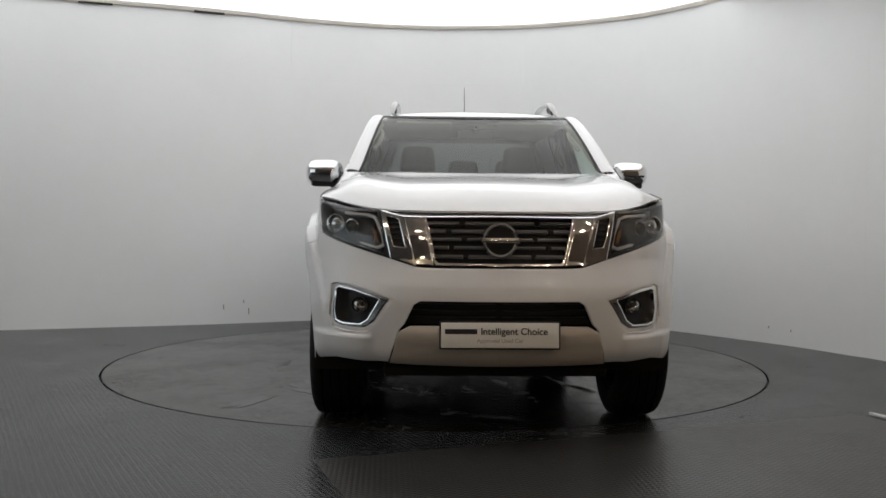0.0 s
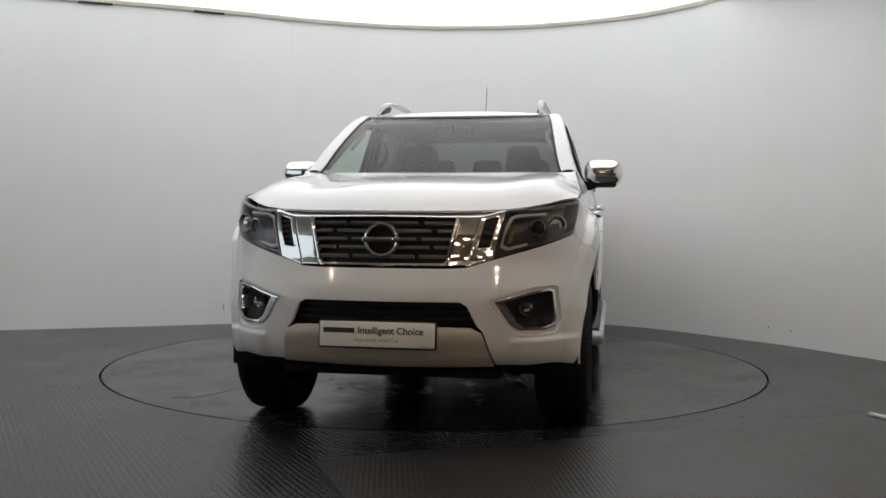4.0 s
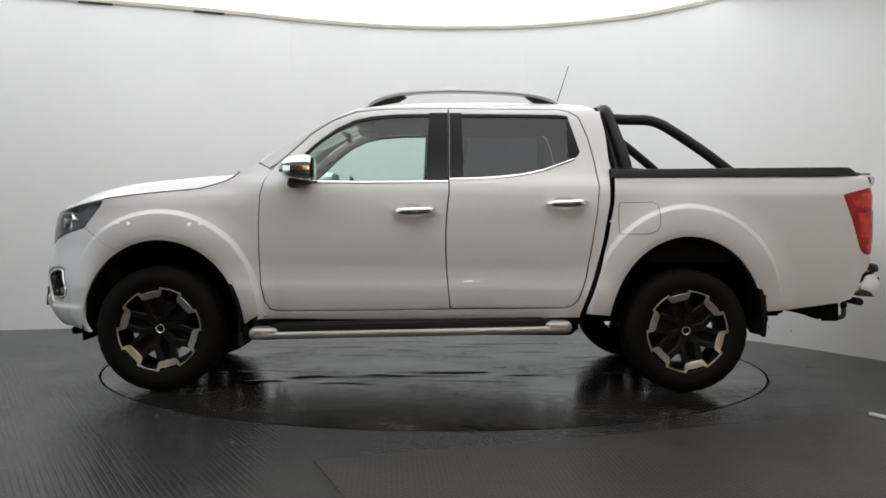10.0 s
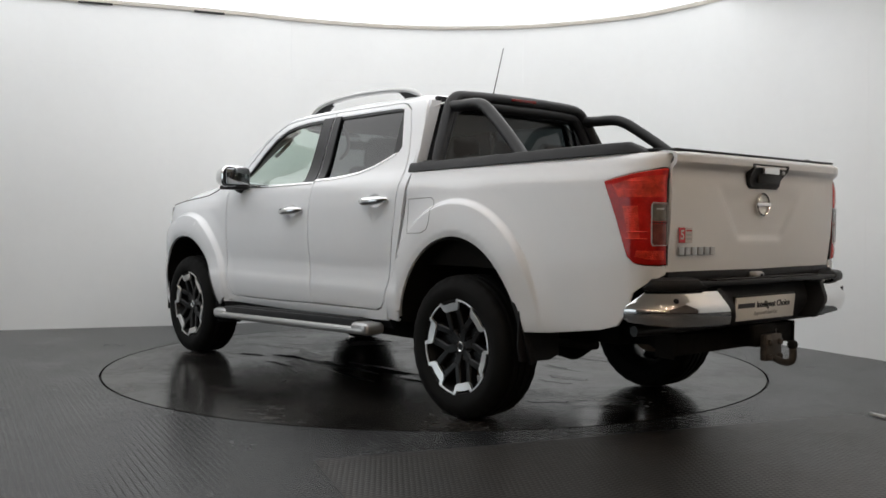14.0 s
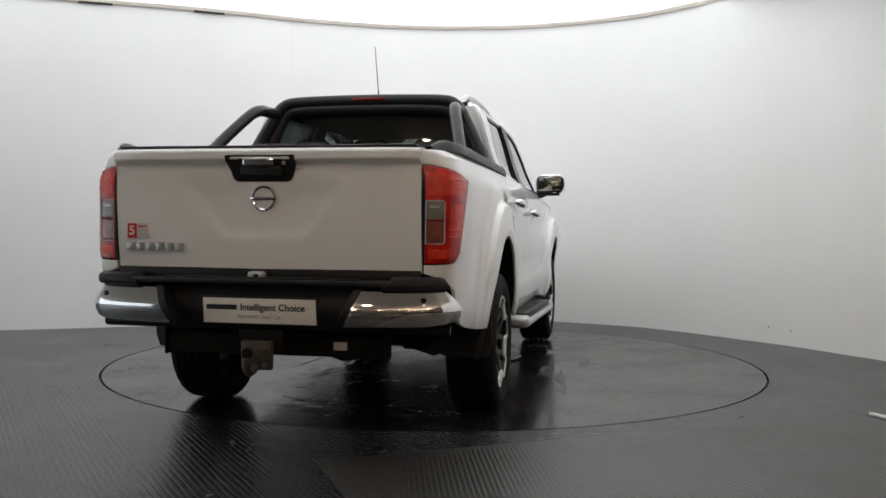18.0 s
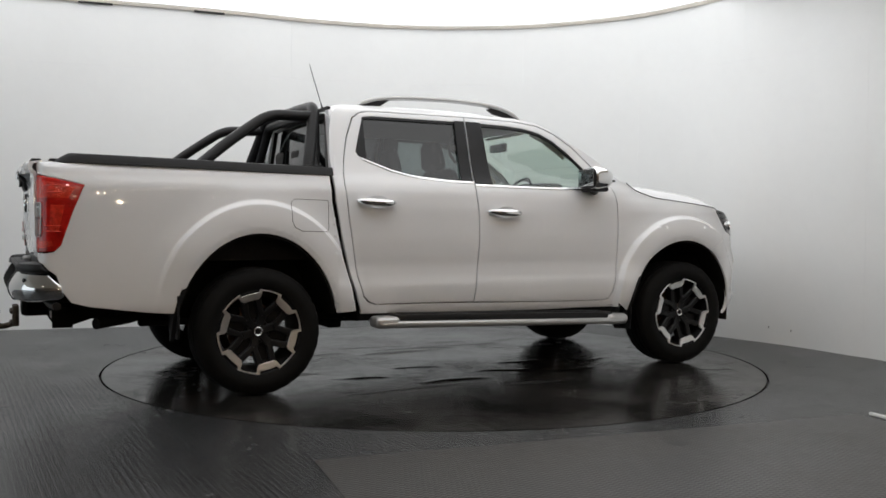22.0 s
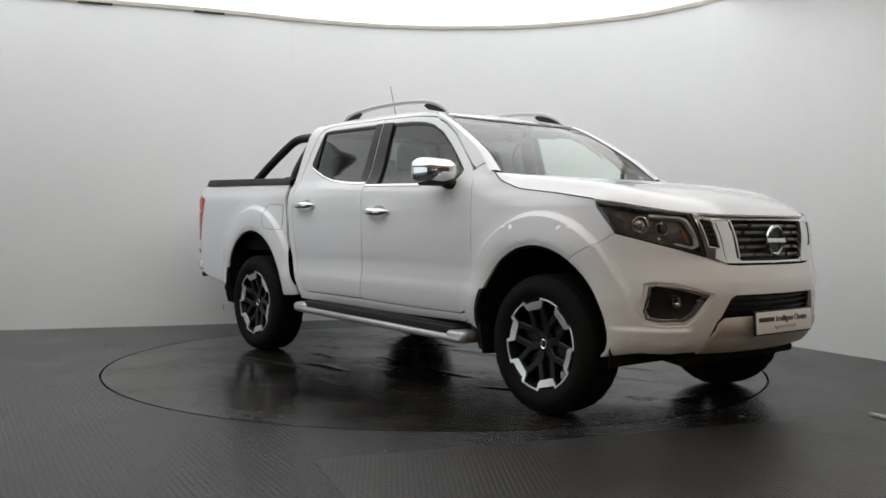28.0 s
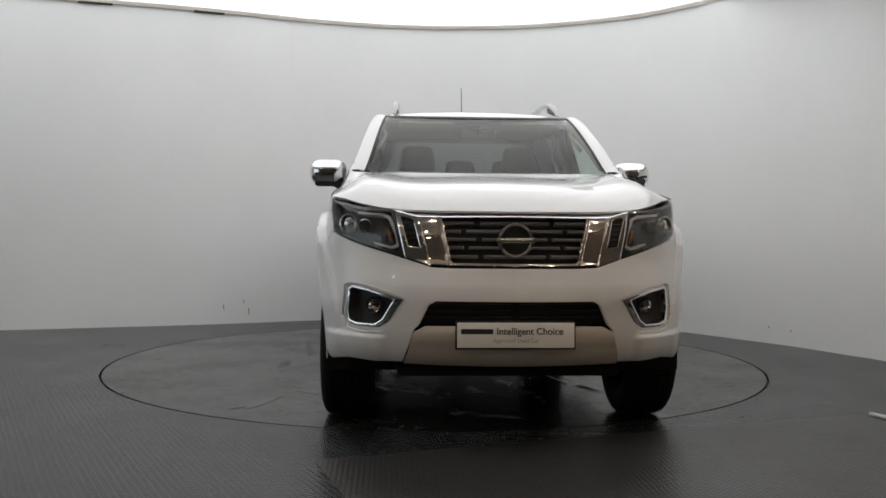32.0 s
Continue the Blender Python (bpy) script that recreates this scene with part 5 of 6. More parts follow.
# ---- wheels ----
def wheel(name, x, side, steer=0.0):
    g = tagged(new(name), "black and machined six-spoke alloy wheel")
    del g["label"]
    g.parent = truck
    g.matrix_local = Matrix.Translation((x, side * 0.772, 0.375)) @ (Matrix.Identity(4) if side > 0 else Matrix.Rotation(math.pi, 4, "Z"))
    prof = [(-0.105, 0.236), (-0.118, 0.250), (-0.130, 0.285), (-0.133, 0.310), (-0.127, 0.340), (-0.116, 0.361), (-0.100, 0.3700), (-0.074, 0.3725), (-0.070, 0.364), (-0.062, 0.364), (-0.058, 0.3735),
            (-0.030, 0.3742), (-0.026, 0.365), (-0.018, 0.365), (-0.014, 0.3744), (0.014, 0.3744), (0.018, 0.365), (0.026, 0.365), (0.030, 0.3742), (0.058, 0.3735), (0.062, 0.364), (0.070, 0.364), (0.074, 0.3725),
            (0.094, 0.3695), (0.110, 0.361), (0.123, 0.340), (0.1315, 0.315), (0.1330, 0.305), (0.131, 0.285), (0.1275, 0.275), (0.1265, 0.272), (0.119, 0.250), (0.114, 0.246), (0.105, 0.243)]
    bm = lathe(prof, 120)
    for v in bm.verts:
        r = math.hypot(v.co.x, v.co.z)
        if abs(v.co.y) > 0.07 and r > 0.338:
            k = int((math.atan2(v.co.z, v.co.x) / (2 * math.pi) * 120 + 0.5 + 120 + (1 if v.co.y > 0 else 3)) % 4)
            if k == 0:
                f = 1 - 0.0035 / r
                v.co.x *= f
                v.co.z *= f
                v.co.y *= 0.988
    part("tyre", bm, RUBBER, g, "black all-terrain tyre")
    rim = part("rim", lathe([(-0.105, 0.238), (-0.10, 0.228), (-0.06, 0.205), (0.02, 0.212), (0.080, 0.226), (0.100, 0.234), (0.112, 0.2385), (0.116, 0.243), (0.113, 0.2475), (0.105, 0.246)], 72), ALLOYB, g)
    polar = lambda a, r, y: (r * math.cos(a), y, r * math.sin(a))
    for k in range(6):
        a0 = radians(60 * k + 16)
        # machined block at the rim, thin bright arc over the gap, two dark arms to the hub
        out = [(a0 + radians(d), r) for d, r in ((-18.5, 0.250), (-14.5, 0.250), (-12.5, 0.230), (-6, 0.229), (0, 0.229), (6, 0.229), (12.5, 0.230), (14.5, 0.250), (18.5, 0.250), (16.5, 0.204), (13, 0.190), (0, 0.186), (-13, 0.190), (-16.5, 0.204))]
        part("machined_block", slab(out, lambda u, v, w: polar(u, v, 0.1195 + w - 0.010 * (0.247 - v) / 0.06), 0.012, 0.002), BRUSH, rim, "bright machined block")
        part("block_base", slab([(u, v - 0.004) for u, v in out], lambda u, v, w: polar(u, v, 0.099 + w - 0.012 * (0.247 - v) / 0.06), 0.035, 0.002), ALLOYB, rim)
        g0 = a0 + radians(30)
        arc = [(g0 + radians(d), 0.2475) for d in np.linspace(-13.5, 13.5, 8)] + [(g0 + radians(d), 0.2385) for d in np.linspace(13.5, -13.5, 8)]
        part("rim_arc", slab(arc, lambda u, v, w: polar(u, v, 0.1190 + w), 0.008, 0.001), BRUSH, rim)
        # a stem at the gap forks to the corners of the two blocks beside it
        fork = np.array((0.092 * math.cos(g0), 0.092 * math.sin(g0)))
        for c1, c2, w1, w2 in ((fork * 1.04, fork * 0.3, 0.025, 0.022), (np.array(polar(a0 + radians(11.5), 0.197, 0))[[0, 2]], fork, 0.020, 0.017),
                               (np.array(polar(a0 + radians(48.5), 0.197, 0))[[0, 2]], fork, 0.020, 0.017)):
            d = (c2 - c1) / np.linalg.norm(c2 - c1)
            nn = np.array((-d[1], d[0]))
            quad = [c1 + nn * w1, c1 - nn * w1, c2 - nn * w2, c2 + nn * w2]
            part("spoke", slab(quad, lambda u, v, w: (u, 0.083 + w + 0.021 * np.clip((math.hypot(u, v) - 0.06) / 0.13, 0, 1), v), 0.045, 0.006, 0.03), ALLOYB, rim)
        web = [(a0 + radians(dd), r) for dd, r in ((-11, 0.20), (11, 0.20), (16, 0.13), (24, 0.075), (-24, 0.075), (-16, 0.13))]
        part("spoke_web", slab(web, lambda u, v, w: polar(u, v, 0.058 + w), 0.02, 0.004, 0.03), ALLOYB, rim)
        part("wheel_nut", tube([polar(a0, 0.062, 0.045), polar(a0, 0.062, 0.072), polar(a0, 0.062, 0.078)], [0.011, 0.011, 0.006], 6), SATIN, rim)
    part("hub", lathe([(0.0, 0.078), (0.050, 0.074), (0.056, 0.060), (0.066, 0.046), (0.082, 0.038), (0.0835, 0.034), (0.083, 0.0)], 36), ALLOYB, rim)
    part("centre_cap", lathe([(0.0845, 0.017), (0.0845, 0.019), (0.0865, 0.021), (0.088, 0.024), (0.0865, 0.0265), (0.083, 0.027)], 28), CHROME, rim)
    bm = lathe([(-0.035, 0.10), (-0.035, 0.158), (-0.012, 0.158), (-0.012, 0.10), (0.01, 0.09), (0.012, 0.0)], 40)
    part("brake_disc", bm, BRAKE, g, "rust-tinted brake disc")
    part("brake_caliper", box((-0.12 if side > 0 else 0.12, -0.02, 0.06), (0.06, 0.075, 0.15), 0.012), UNDER, g)
    return g


for x, side in ((1.575, 1), (-1.575, 1), (1.575, -1), (-1.575, -1)):
    wheel("wheel", x, side)
    a = ARCH_F if x > 0 else ARCH_R
    pts = arch(a[0], a[1] - 0.006, a[2] - 0.006, a[3], *((-8, 182) if x > 0 else (9, 172)), 30)
    rim_y = [float(skin(sx(p[0]), max(p[1], 0.40))[1]) - 0.012 for p in pts]
    part("wheel_liner", net(lambda u, v: (pts[u][0], side * (0.42 + (rim_y[u] - 0.42) * v), pts[u][1]), range(30), np.linspace(0, 1, 3), thick=0.008), UNDER, truck)
    part("liner_wall", slab([(p[0], p[1]) for p in pts], lambda u, v, w: (u, side * (0.43 + w), v), 0.02), UNDER, truck)

# mud flaps
for side in (1, -1):
    part("mud_flap", slab([(side * y, z) for y, z in ((0.66, 0.62), (0.885, 0.62), (0.895, 0.40), (0.875, 0.275), (0.70, 0.262), (0.655, 0.30))], lambda u, v, w: (1.10 - 0.05 * (0.62 - v) / 0.36 * -0.4 + w, u, v), 0.012), BLACK, truck)
    part("flap_flange", sheet(X(*arch(1.565, 0.470, 0.522, 0.376, 148, 176, 9), *[(1.088, 0.30), (1.05, 0.29), (1.04, 0.36)], *arch(1.565, 0.492, 0.545, 0.376, 176, 150, 9)), skin, side=side, off=0.004, roll=0.002, thick=0.03), BLACK, truck)
    part("mud_flap", slab([(side * y, z) for y, z in ((0.62, 0.62), (0.90, 0.60), (0.905, 0.42), (0.885, 0.352), (0.68, 0.345), (0.615, 0.37))], lambda u, v, w: (-2.035 + 0.02 * (0.62 - v) + w, u, v), 0.012), BLACK, truck)
    part("flap_flange", sheet(X(*[(-2 * 1.575 - x, z) for x, z in arch(-1.575, 0.470, 0.565, 0.376, 28, 2, 9)], (-2.050, 0.338), (-2.072, 0.338), *[(-2 * 1.575 - x, z) for x, z in arch(-1.575, 0.496, 0.588, 0.376, 4, 26, 9)]), skin, side=side, off=0.004, roll=0.002, thick=0.03), BLACK, truck)

# ---- side steps ----
for side in (1, -1):
    g = part("side_step", box((0, 0, 0), (1.86, 0.076, 0.044), 0.020, 4, m=Matrix.Rotation(radians(1.45), 4, "Y")), SILVER, truck, "silver side step with a black tread")
    g.matrix_local = Matrix.Translation((0.085, side * 0.925, 0.368))
    part("tread", box((0, 0, 0), (1.66, 0.130, 0.052), 0.010, 2, m=Matrix.Rotation(radians(1.45), 4, "Y")), BLACK, g).matrix_local = Matrix.Translation((0.0, -side * 0.055, 0.036))
    for k in range(5):
        part("tread_rib", box((0, 0, 0), (1.56, 0.006, 0.008), 0.002, 1, m=Matrix.Rotation(radians(1.45), 4, "Y")), BLACK, g).matrix_local = Matrix.Translation((0.0, -side * (0.020 + 0.018 * k), 0.064))
    for x0, x1, dz in ((0.945, 0.79, -0.010), (-0.945, -0.80, 0.034)):
        bm = box((0, 0, 0), (abs(x1 - x0) + 0.02, 0.15, 0.074), 0.034, 5)
        part("end_cap", bm, SILVER, g, "silver end cap").matrix_local = Matrix.Translation(((x0 + x1) / 2, -side * 0.04, dz))
    for x in (0.72, 0.0, -0.70):
        part("bracket", box((x, -side * 0.14, 0.02), (0.06, 0.20, 0.03), 0.006), UNDER, g)
    part("sill", sheet(X((1.02, 0.44), (-0.93, 0.455), (-0.93, 0.40), (1.03, 0.385)), skin, side=side, off=-0.015, roll=0.002, thick=0.03), BLACK, truck)

# ---- roof rails and aerial ----
for side in (1, -1):
    p = smooth_path([(0.365, 0.585, 1.716), (0.33, 0.58, 1.748), (0.255, 0.575, 1.786), (0.124, 0.57, 1.815), (-0.159, 0.565, 1.834), (-0.514, 0.565, 1.828), (-0.728, 0.568, 1.806), (-0.83, 0.575, 1.775), (-0.86, 0.578, 1.758)], 0.05)
    p = p + (0.022, -0.045, 0.014)
    p[:, 1] *= side
    bm = tube(p, [0.017 * min(1, 0.45 + 0.25 * min(k, len(p) - 1 - k)) for k in range(len(p))], 12)
    for v in bm.verts:
        c = p[np.argmin(np.linalg.norm(p - np.array(v.co), axis=1))]
        v.co.y = c[1] + (v.co.y - c[1]) * 1.25
    rail = part("roof_rail", bm, SILVER, truck, "silver raised roof rail")
    for pts in ([(0.345, 1.722), (0.295, 1.757), (0.25, 1.778), (0.13, 1.802), (0.10, 1.79), (0.15, 1.76)], [(-0.84, 1.755), (-0.80, 1.785), (-0.72, 1.80), (-0.64, 1.806), (-0.66, 1.79), (-0.70, 1.765)]):
        part("rail_foot", slab(pts, lambda u, v, w: (u + 0.022, side * (0.540 + w), v + 0.014), 0.026), SATIN, rail)
aer = part("aerial", tube([(-0.885, 0, 1.79), (-0.893, 0, 1.815), (-0.905, 0, 1.85), (-0.986, 0, 2.106)], [0.012, 0.007, 0.0032, 0.0022], 8), SATIN, truck)
part("aerial_base", lathe([(1.780, 0.0), (1.782, 0.028), (1.795, 0.022), (1.812, 0.010), (1.814, 0.0)], 20, "z"), SATIN, aer).matrix_local = Matrix.Translation((-0.882, 0, 0))

# ---- load bed: tailgate, caps, roller cover, roll bar ----
TG = crv((0.800, -2.748), (0.86, -2.758), (1.0, -2.772), (1.15, -2.778), (1.235, -2.776), (1.262, -2.782), (1.276, -2.806), (1.290, -2.822), (1.315, -2.822), (1.332, -2.808), (1.338, -2.76), (1.34, -2.70))
ZS = np.concatenate([np.linspace(0.800, 1.235, 30), np.linspace(1.25, 1.332, 14)])


def gate(u, v):
    y = 0.704 * u
    z = v
    x = float(TG(z)) + 0.012 * u * u + 0.018 * float(step01(0.86, 1.0, abs(u))) * float(step01(1.26, 1.29, z))
    half = 0.185 + 0.19 * np.clip((z - 0.94) / 0.24, 0, 1)
    d = min(half - abs(y), z - 0.94)
    x += 0.013 * float(step01(0.0, 0.035, d)) * float(step01(1.215, 1.12, z))
    return x, y, z


bm = net(gate, np.concatenate([np.linspace(-1, 1, 75)]), ZS, thick=0.02)
tailgate = part("tailgate", bm, PAINT, truck, "closed white tailgate")
part("top_edge", net(lambda u, v: (-2.808 + 0.012 * u * u + 0.018 * float(step01(0.86, 1.0, abs(u))) + 0.12 * v, 0.704 * u, 1.3325 + 0.006 * v * (1 - v) * 4), np.linspace(-1, 1, 31), np.linspace(0, 1, 5), thick=0.012), PAINT, tailgate)
h = part("tailgate_handle", slab([(0.156, 1.308), (-0.158, 1.308), (-0.166, 1.298), (-0.160, 1.275), (-0.138, 1.208), (-0.128, 1.196), (-0.112, 1.190), (0.110, 1.190), (0.126, 1.196), (0.136, 1.208), (0.158, 1.275), (0.164, 1.298)],
                                 lambda u, v, w: (-2.790 - 0.034 * float(step01(1.23, 1.285, v)) - w, u, v), 0.03, 0.007, 0.03), SATIN, tailgate, "black tailgate handle housing")
part("handle_recess", box((-2.805, -0.003, 1.236), (0.012, 0.19, 0.045), 0.005), BLACK, h)
part("handle_lever", box((-2.820, 0.004, 1.274), (0.018, 0.140, 0.034), 0.006, 3), CHROME, h, "chrome lever")
part("key_lock", lathe([(0.0, 0.010), (0.006, 0.009), (0.007, 0.0)], 16, "x"), SILVER, h).matrix_local = Matrix.Translation((-2.818, -0.112, 1.268)) @ Matrix.Rotation(math.pi, 4, "Z")
badge("rear_badge", (-2.772, -0.004, 1.117), 0.057, -1, tailgate)
st5 = part("sticker", box((-2.768, 0.628, 0.971), (0.004, 0.045, 0.067), 0.001, 1), STICK, tailgate, "small red sticker with a white five")
lettering("5", 0.058, Matrix(((0, 0, -1, -2.7705), (-1, 0, 0, 0.628), (0, 1, 0, 0.971), (0, 0, 0, 1))), PLATE, st5, "sticker_print", 0.0006)
part("sticker_field", box((-2.7675, 0.578, 0.971), (0.003, 0.052, 0.067), 0.001, 1), PALE, st5)
for k in range(3):
    part("print_bar", box((-2.7694, 0.578, 0.991 - 0.018 * k), (0.001, 0.040, 0.007), 0), STICK if k == 0 else INKL, st5, smooth=False)
for k in range(6):
    # the model name stands as plain chrome bars
    part("name_bar", box((-2.768, 0.634 - 0.0475 * k, 0.901), (0.008, 0.036, 0.036), 0.003, 2), SILVER, tailgate, "plain silver letter-sized bar" if k == 0 else "")
part("gate_gap", box((-2.735, 0, 0.786), (0.03, 1.40, 0.05), 0.004), BLACK, truck)
cam_pod = part("camera_housing", box((-2.770, 0.03, 0.780), (0.05, 0.075, 0.036), 0.014, 3), SILVER, truck, "small silver reversing camera pod")
part("camera_lens", lathe([(0.0, 0.013), (0.006, 0.012), (0.008, 0.008), (0.008, 0.0)], 18, "x"), GLOSSB, cam_pod).matrix_local = Matrix.Translation((-2.792, 0.024, 0.776)) @ Matrix.Rotation(math.pi, 4, "Z")
part("gate_cap", box((-2.752, 0, 1.344), (0.05, 1.37, 0.009), 0.004, 2), SATIN, tailgate, "slim black strip along the top edge")

for side in (1, -1):
    TAIL = [(st(0.714), 0.842), (st(0.76), 0.842), (st(0.812), 0.844)] + X((-2.671, 0.850), (-2.640, 0.880), (-2.583, 1.056), (-2.523, 1.204), (-2.655, 1.236)) + [(st(0.812), 1.247), (st(0.76), 1.257), (st(0.714), 1.259)]
    tl = part("tail_lamp", sheet(TAIL, skin, side=side, off=0.005, roll=0.006, thick=0.05, grid=0.022), RED, truck, "tall red tail lamp with clear inserts")
    for z0, z1, mm, nm in ((1.030, 1.106, GREYL, "indicator_lens"), (0.930, 1.022, SMOKE, "reversing_lens")):
        part(nm, sheet([(st(0.720), z1), (st(0.786), z1), (st(0.790), z1 - 0.01), (st(0.790), z0 + 0.01), (st(0.786), z0), (st(0.720), z0)], skin, side=side, off=0.0075, roll=0.003, thick=0.02, grid=0.03), mm, tl, "smoky clear lens")
        if mm is GREYL:
            part("lens_element", sheet([(st(0.735), z1 - 0.016), (st(0.775), z1 - 0.016), (st(0.775), z1 - 0.028), (st(0.735), z1 - 0.028)], skin, side=side, off=0.0085, roll=0.002, thick=0.01, grid=0.03), SILVER, tl)
    rim_q = np.array([(st(0.719), 1.109), (st(0.788), 1.109), (st(0.792), 1.10), (st(0.792), 0.937), (st(0.788), 0.927), (st(0.719), 0.927), (st(0.719), 1.109)])
    rim_q = skin(rim_q[:, 0], rim_q[:, 1], np.full(len(rim_q), 0.0085)) * (1, side, 1)
    part("lens_frame", tube(rim_q, 0.0028, 6), SILVER, tl, "thin silver lens frame")
    rim_q = np.array([(st(0.719), 1.026), (st(0.755), 1.026), (st(0.791), 1.026)])
    rim_q = skin(rim_q[:, 0], rim_q[:, 1], np.full(len(rim_q), 0.0085)) * (1, side, 1)
    part("lens_divider", tube(rim_q, 0.0032, 6), SATIN, tl)
    for z in (1.20, 1.165, 0.985, 0.955):
        rim_q = np.array([(st(0.805), z), (st(0.815), z)] + X((-2.68, z), (-2.64, z)))
        rim_q = skin(rim_q[:, 0], rim_q[:, 1], np.full(len(rim_q), 0.006)) * (1, side, 1)
        part("lens_rib", tube(rim_q, 0.003, 6), REDIN, tl)
    part("lamp_gasket", sheet([(st(0.706), 1.262), (st(0.715), 1.262), (st(0.715), 0.84), (st(0.706), 0.84)], skin, side=side, off=0.004, roll=0.001, thick=0.02, grid=0.05), SATIN, tl)
    for pts in ([(st(0.728), 1.235), (st(0.800), 1.228)] + X((-2.65, 1.215), (-2.565, 1.19), (-2.60, 1.13), (-2.66, 1.13)) + [(st(0.80), 1.13), (st(0.728), 1.13)],
                [(st(0.728), 0.908), (st(0.80), 0.908)] + X((-2.68, 0.908), (-2.672, 0.875)) + [(st(0.80), 0.862), (st(0.728), 0.860)],
                X((-2.69, 1.10), (-2.615, 1.10), (-2.648, 0.95), (-2.70, 0.95))):
        part("reflector", sheet(pts, skin, side=side, off=0.0062, roll=0.003, thick=0.01, grid=0.02), REDIN, tl)
    part("lamp_step", sheet([(st(0.714), 1.03), (st(0.80), 1.03), (st(0.80), 1.026), (st(0.714), 1.026)], skin, side=side, off=0.009, roll=0, thick=0.01, grid=0.04), RED, tl)

CAPY = crv((-2.70, 0.735), (-2.66, 0.775), (-2.60, 0.805), (-2.45, 0.832), (-2.2, 0.842), (-1.1, 0.848))
for side in (1, -1):
    bm = net(lambda u, v: (-1.112 - 1.56 * u, side * (float(CAPY(-1.112 - 1.56 * u)) - 0.085 * v), 1.298 + 0.031 * u + (0.040 + 0.012 * math.sin(math.pi * v)) * float(step01(0.0, 0.18, v)) * float(step01(1.0, 0.955, u))),
             np.linspace(0, 1, 40), np.linspace(0, 1, 9), thick=0.01)
    part("bed_cap", bm, BLACK, truck, "black bed rail cap")
n = 26
for k in range(n):
    x = -1.36 - 1.33 / n * (k + 0.5)
    part("cover_slat", box((x, 0, 1.322 + 0.022 * (-1.1 - x) / 1.55), (1.33 / n - 0.004, 1.46, 0.010), 0.003, 1), SATIN, truck)
part("cover_canister", box((-1.24, 0, 1.325), (0.22, 1.5, 0.075), 0.02, 3), SATIN, truck)
part("cover_handle", box((-2.66, 0.005, 1.356), (0.05, 0.15, 0.012), 0.005), SATIN, truck)

half = [(-1.235, 0.735, 1.34), (-1.212, 0.695, 1.45), (-1.165, 0.605, 1.64), (-1.148, 0.568, 1.705), (-1.138, 0.525, 1.745), (-1.132, 0.45, 1.760), (-1.126, 0.22, 1.768)]
half = [(x, y, z if z < 1.5 else z - 0.012) for x, y, z in half]
hoop = smooth_path(half + [(-1.124, 0.0, 1.758)] + [(x, -y, z) for x, y, z in half[::-1]], 0.03)
bar = part("roll_bar", tube(hoop, 0.036, 16), SATIN, truck, "black tubular roll bar over the load bed")
inner_hoop = smooth_path([(-1.18, 0.690, 1.34), (-1.135, 0.555, 1.62), (-1.130, 0.50, 1.68), (-1.128, 0.42, 1.702), (-1.125, 0.0, 1.708), (-1.128, -0.42, 1.702), (-1.130, -0.50, 1.68), (-1.135, -0.555, 1.62), (-1.18, -0.690, 1.34)], 0.04)
part("inner_hoop", tube(inner_hoop, 0.032, 12), SATIN, bar)
part("brake_light", box((-1.160, -0.01, 1.762), (0.014, 0.21, 0.018), 0.005), DRED, bar, "slim red brake light")
for side in (1, -1):
    p = smooth_path([(-1.148, 0.572, 1.682), (-1.25, 0.576, 1.676), (-1.38, 0.584, 1.674), (-1.455, 0.597, 1.655), (-1.53, 0.616, 1.612), (-1.72, 0.668, 1.476), (-1.90, 0.718, 1.330)], 0.03)
    p[:, 1] *= side
    part("side_bar", tube(p, 0.033, 14), SATIN, bar)
    part("foot_plate", box((-1.225, side * 0.742, 1.352), (0.12, 0.09, 0.02), 0.006), SATIN, bar)
    part("foot_plate", box((-1.89, side * 0.730, 1.350), (0.16, 0.09, 0.018), 0.006), SATIN, bar)

# ---- rear bumper, tow bar ----
RPLAN = smooth_path([(-2.565, 0.866), (-2.67, 0.856), (-2.752, 0.826), (-2.815, 0.768), (-2.856, 0.66), (-2.882, 0.50), (-2.892, 0.30), (-2.895, 0.0)], 0.01)
RS = np.concatenate([[0], np.cumsum(np.linalg.norm(np.diff(RPLAN, axis=0), axis=1))])
RPROF = crv((0.54, -0.05), (0.58, -0.022), (0.62, -0.004), (0.645, 0.0), (0.662, -0.004), (0.70, -0.024), (0.735, -0.043), (0.78, -0.06))


def ry(y):
    return float(np.interp(-y, -RPLAN[:, 1], RS))


def rskin(s, z, off=0.0):
    s, z = np.asarray(s, float), np.asarray(z, float)
    p = np.stack([np.interp(s, RS, RPLAN[:, 0]), np.interp(s, RS, RPLAN[:, 1])], -1)
    e = 0.01
    t = np.stack([np.interp(s + e, RS, RPLAN[:, 0]) - np.interp(s - e, RS, RPLAN[:, 0]), np.interp(s + e, RS, RPLAN[:, 1]) - np.interp(s - e, RS, RPLAN[:, 1])], -1)
    t /= np.maximum(np.linalg.norm(t, axis=-1, keepdims=True), 1e-9)
    nrm = np.stack([t[..., 1], -t[..., 0]], -1)
    o = RPROF(z) + np.asarray(off)
    q = p + nrm * o[..., None]
    return np.stack([q[..., 0], q[..., 1], z], -1)


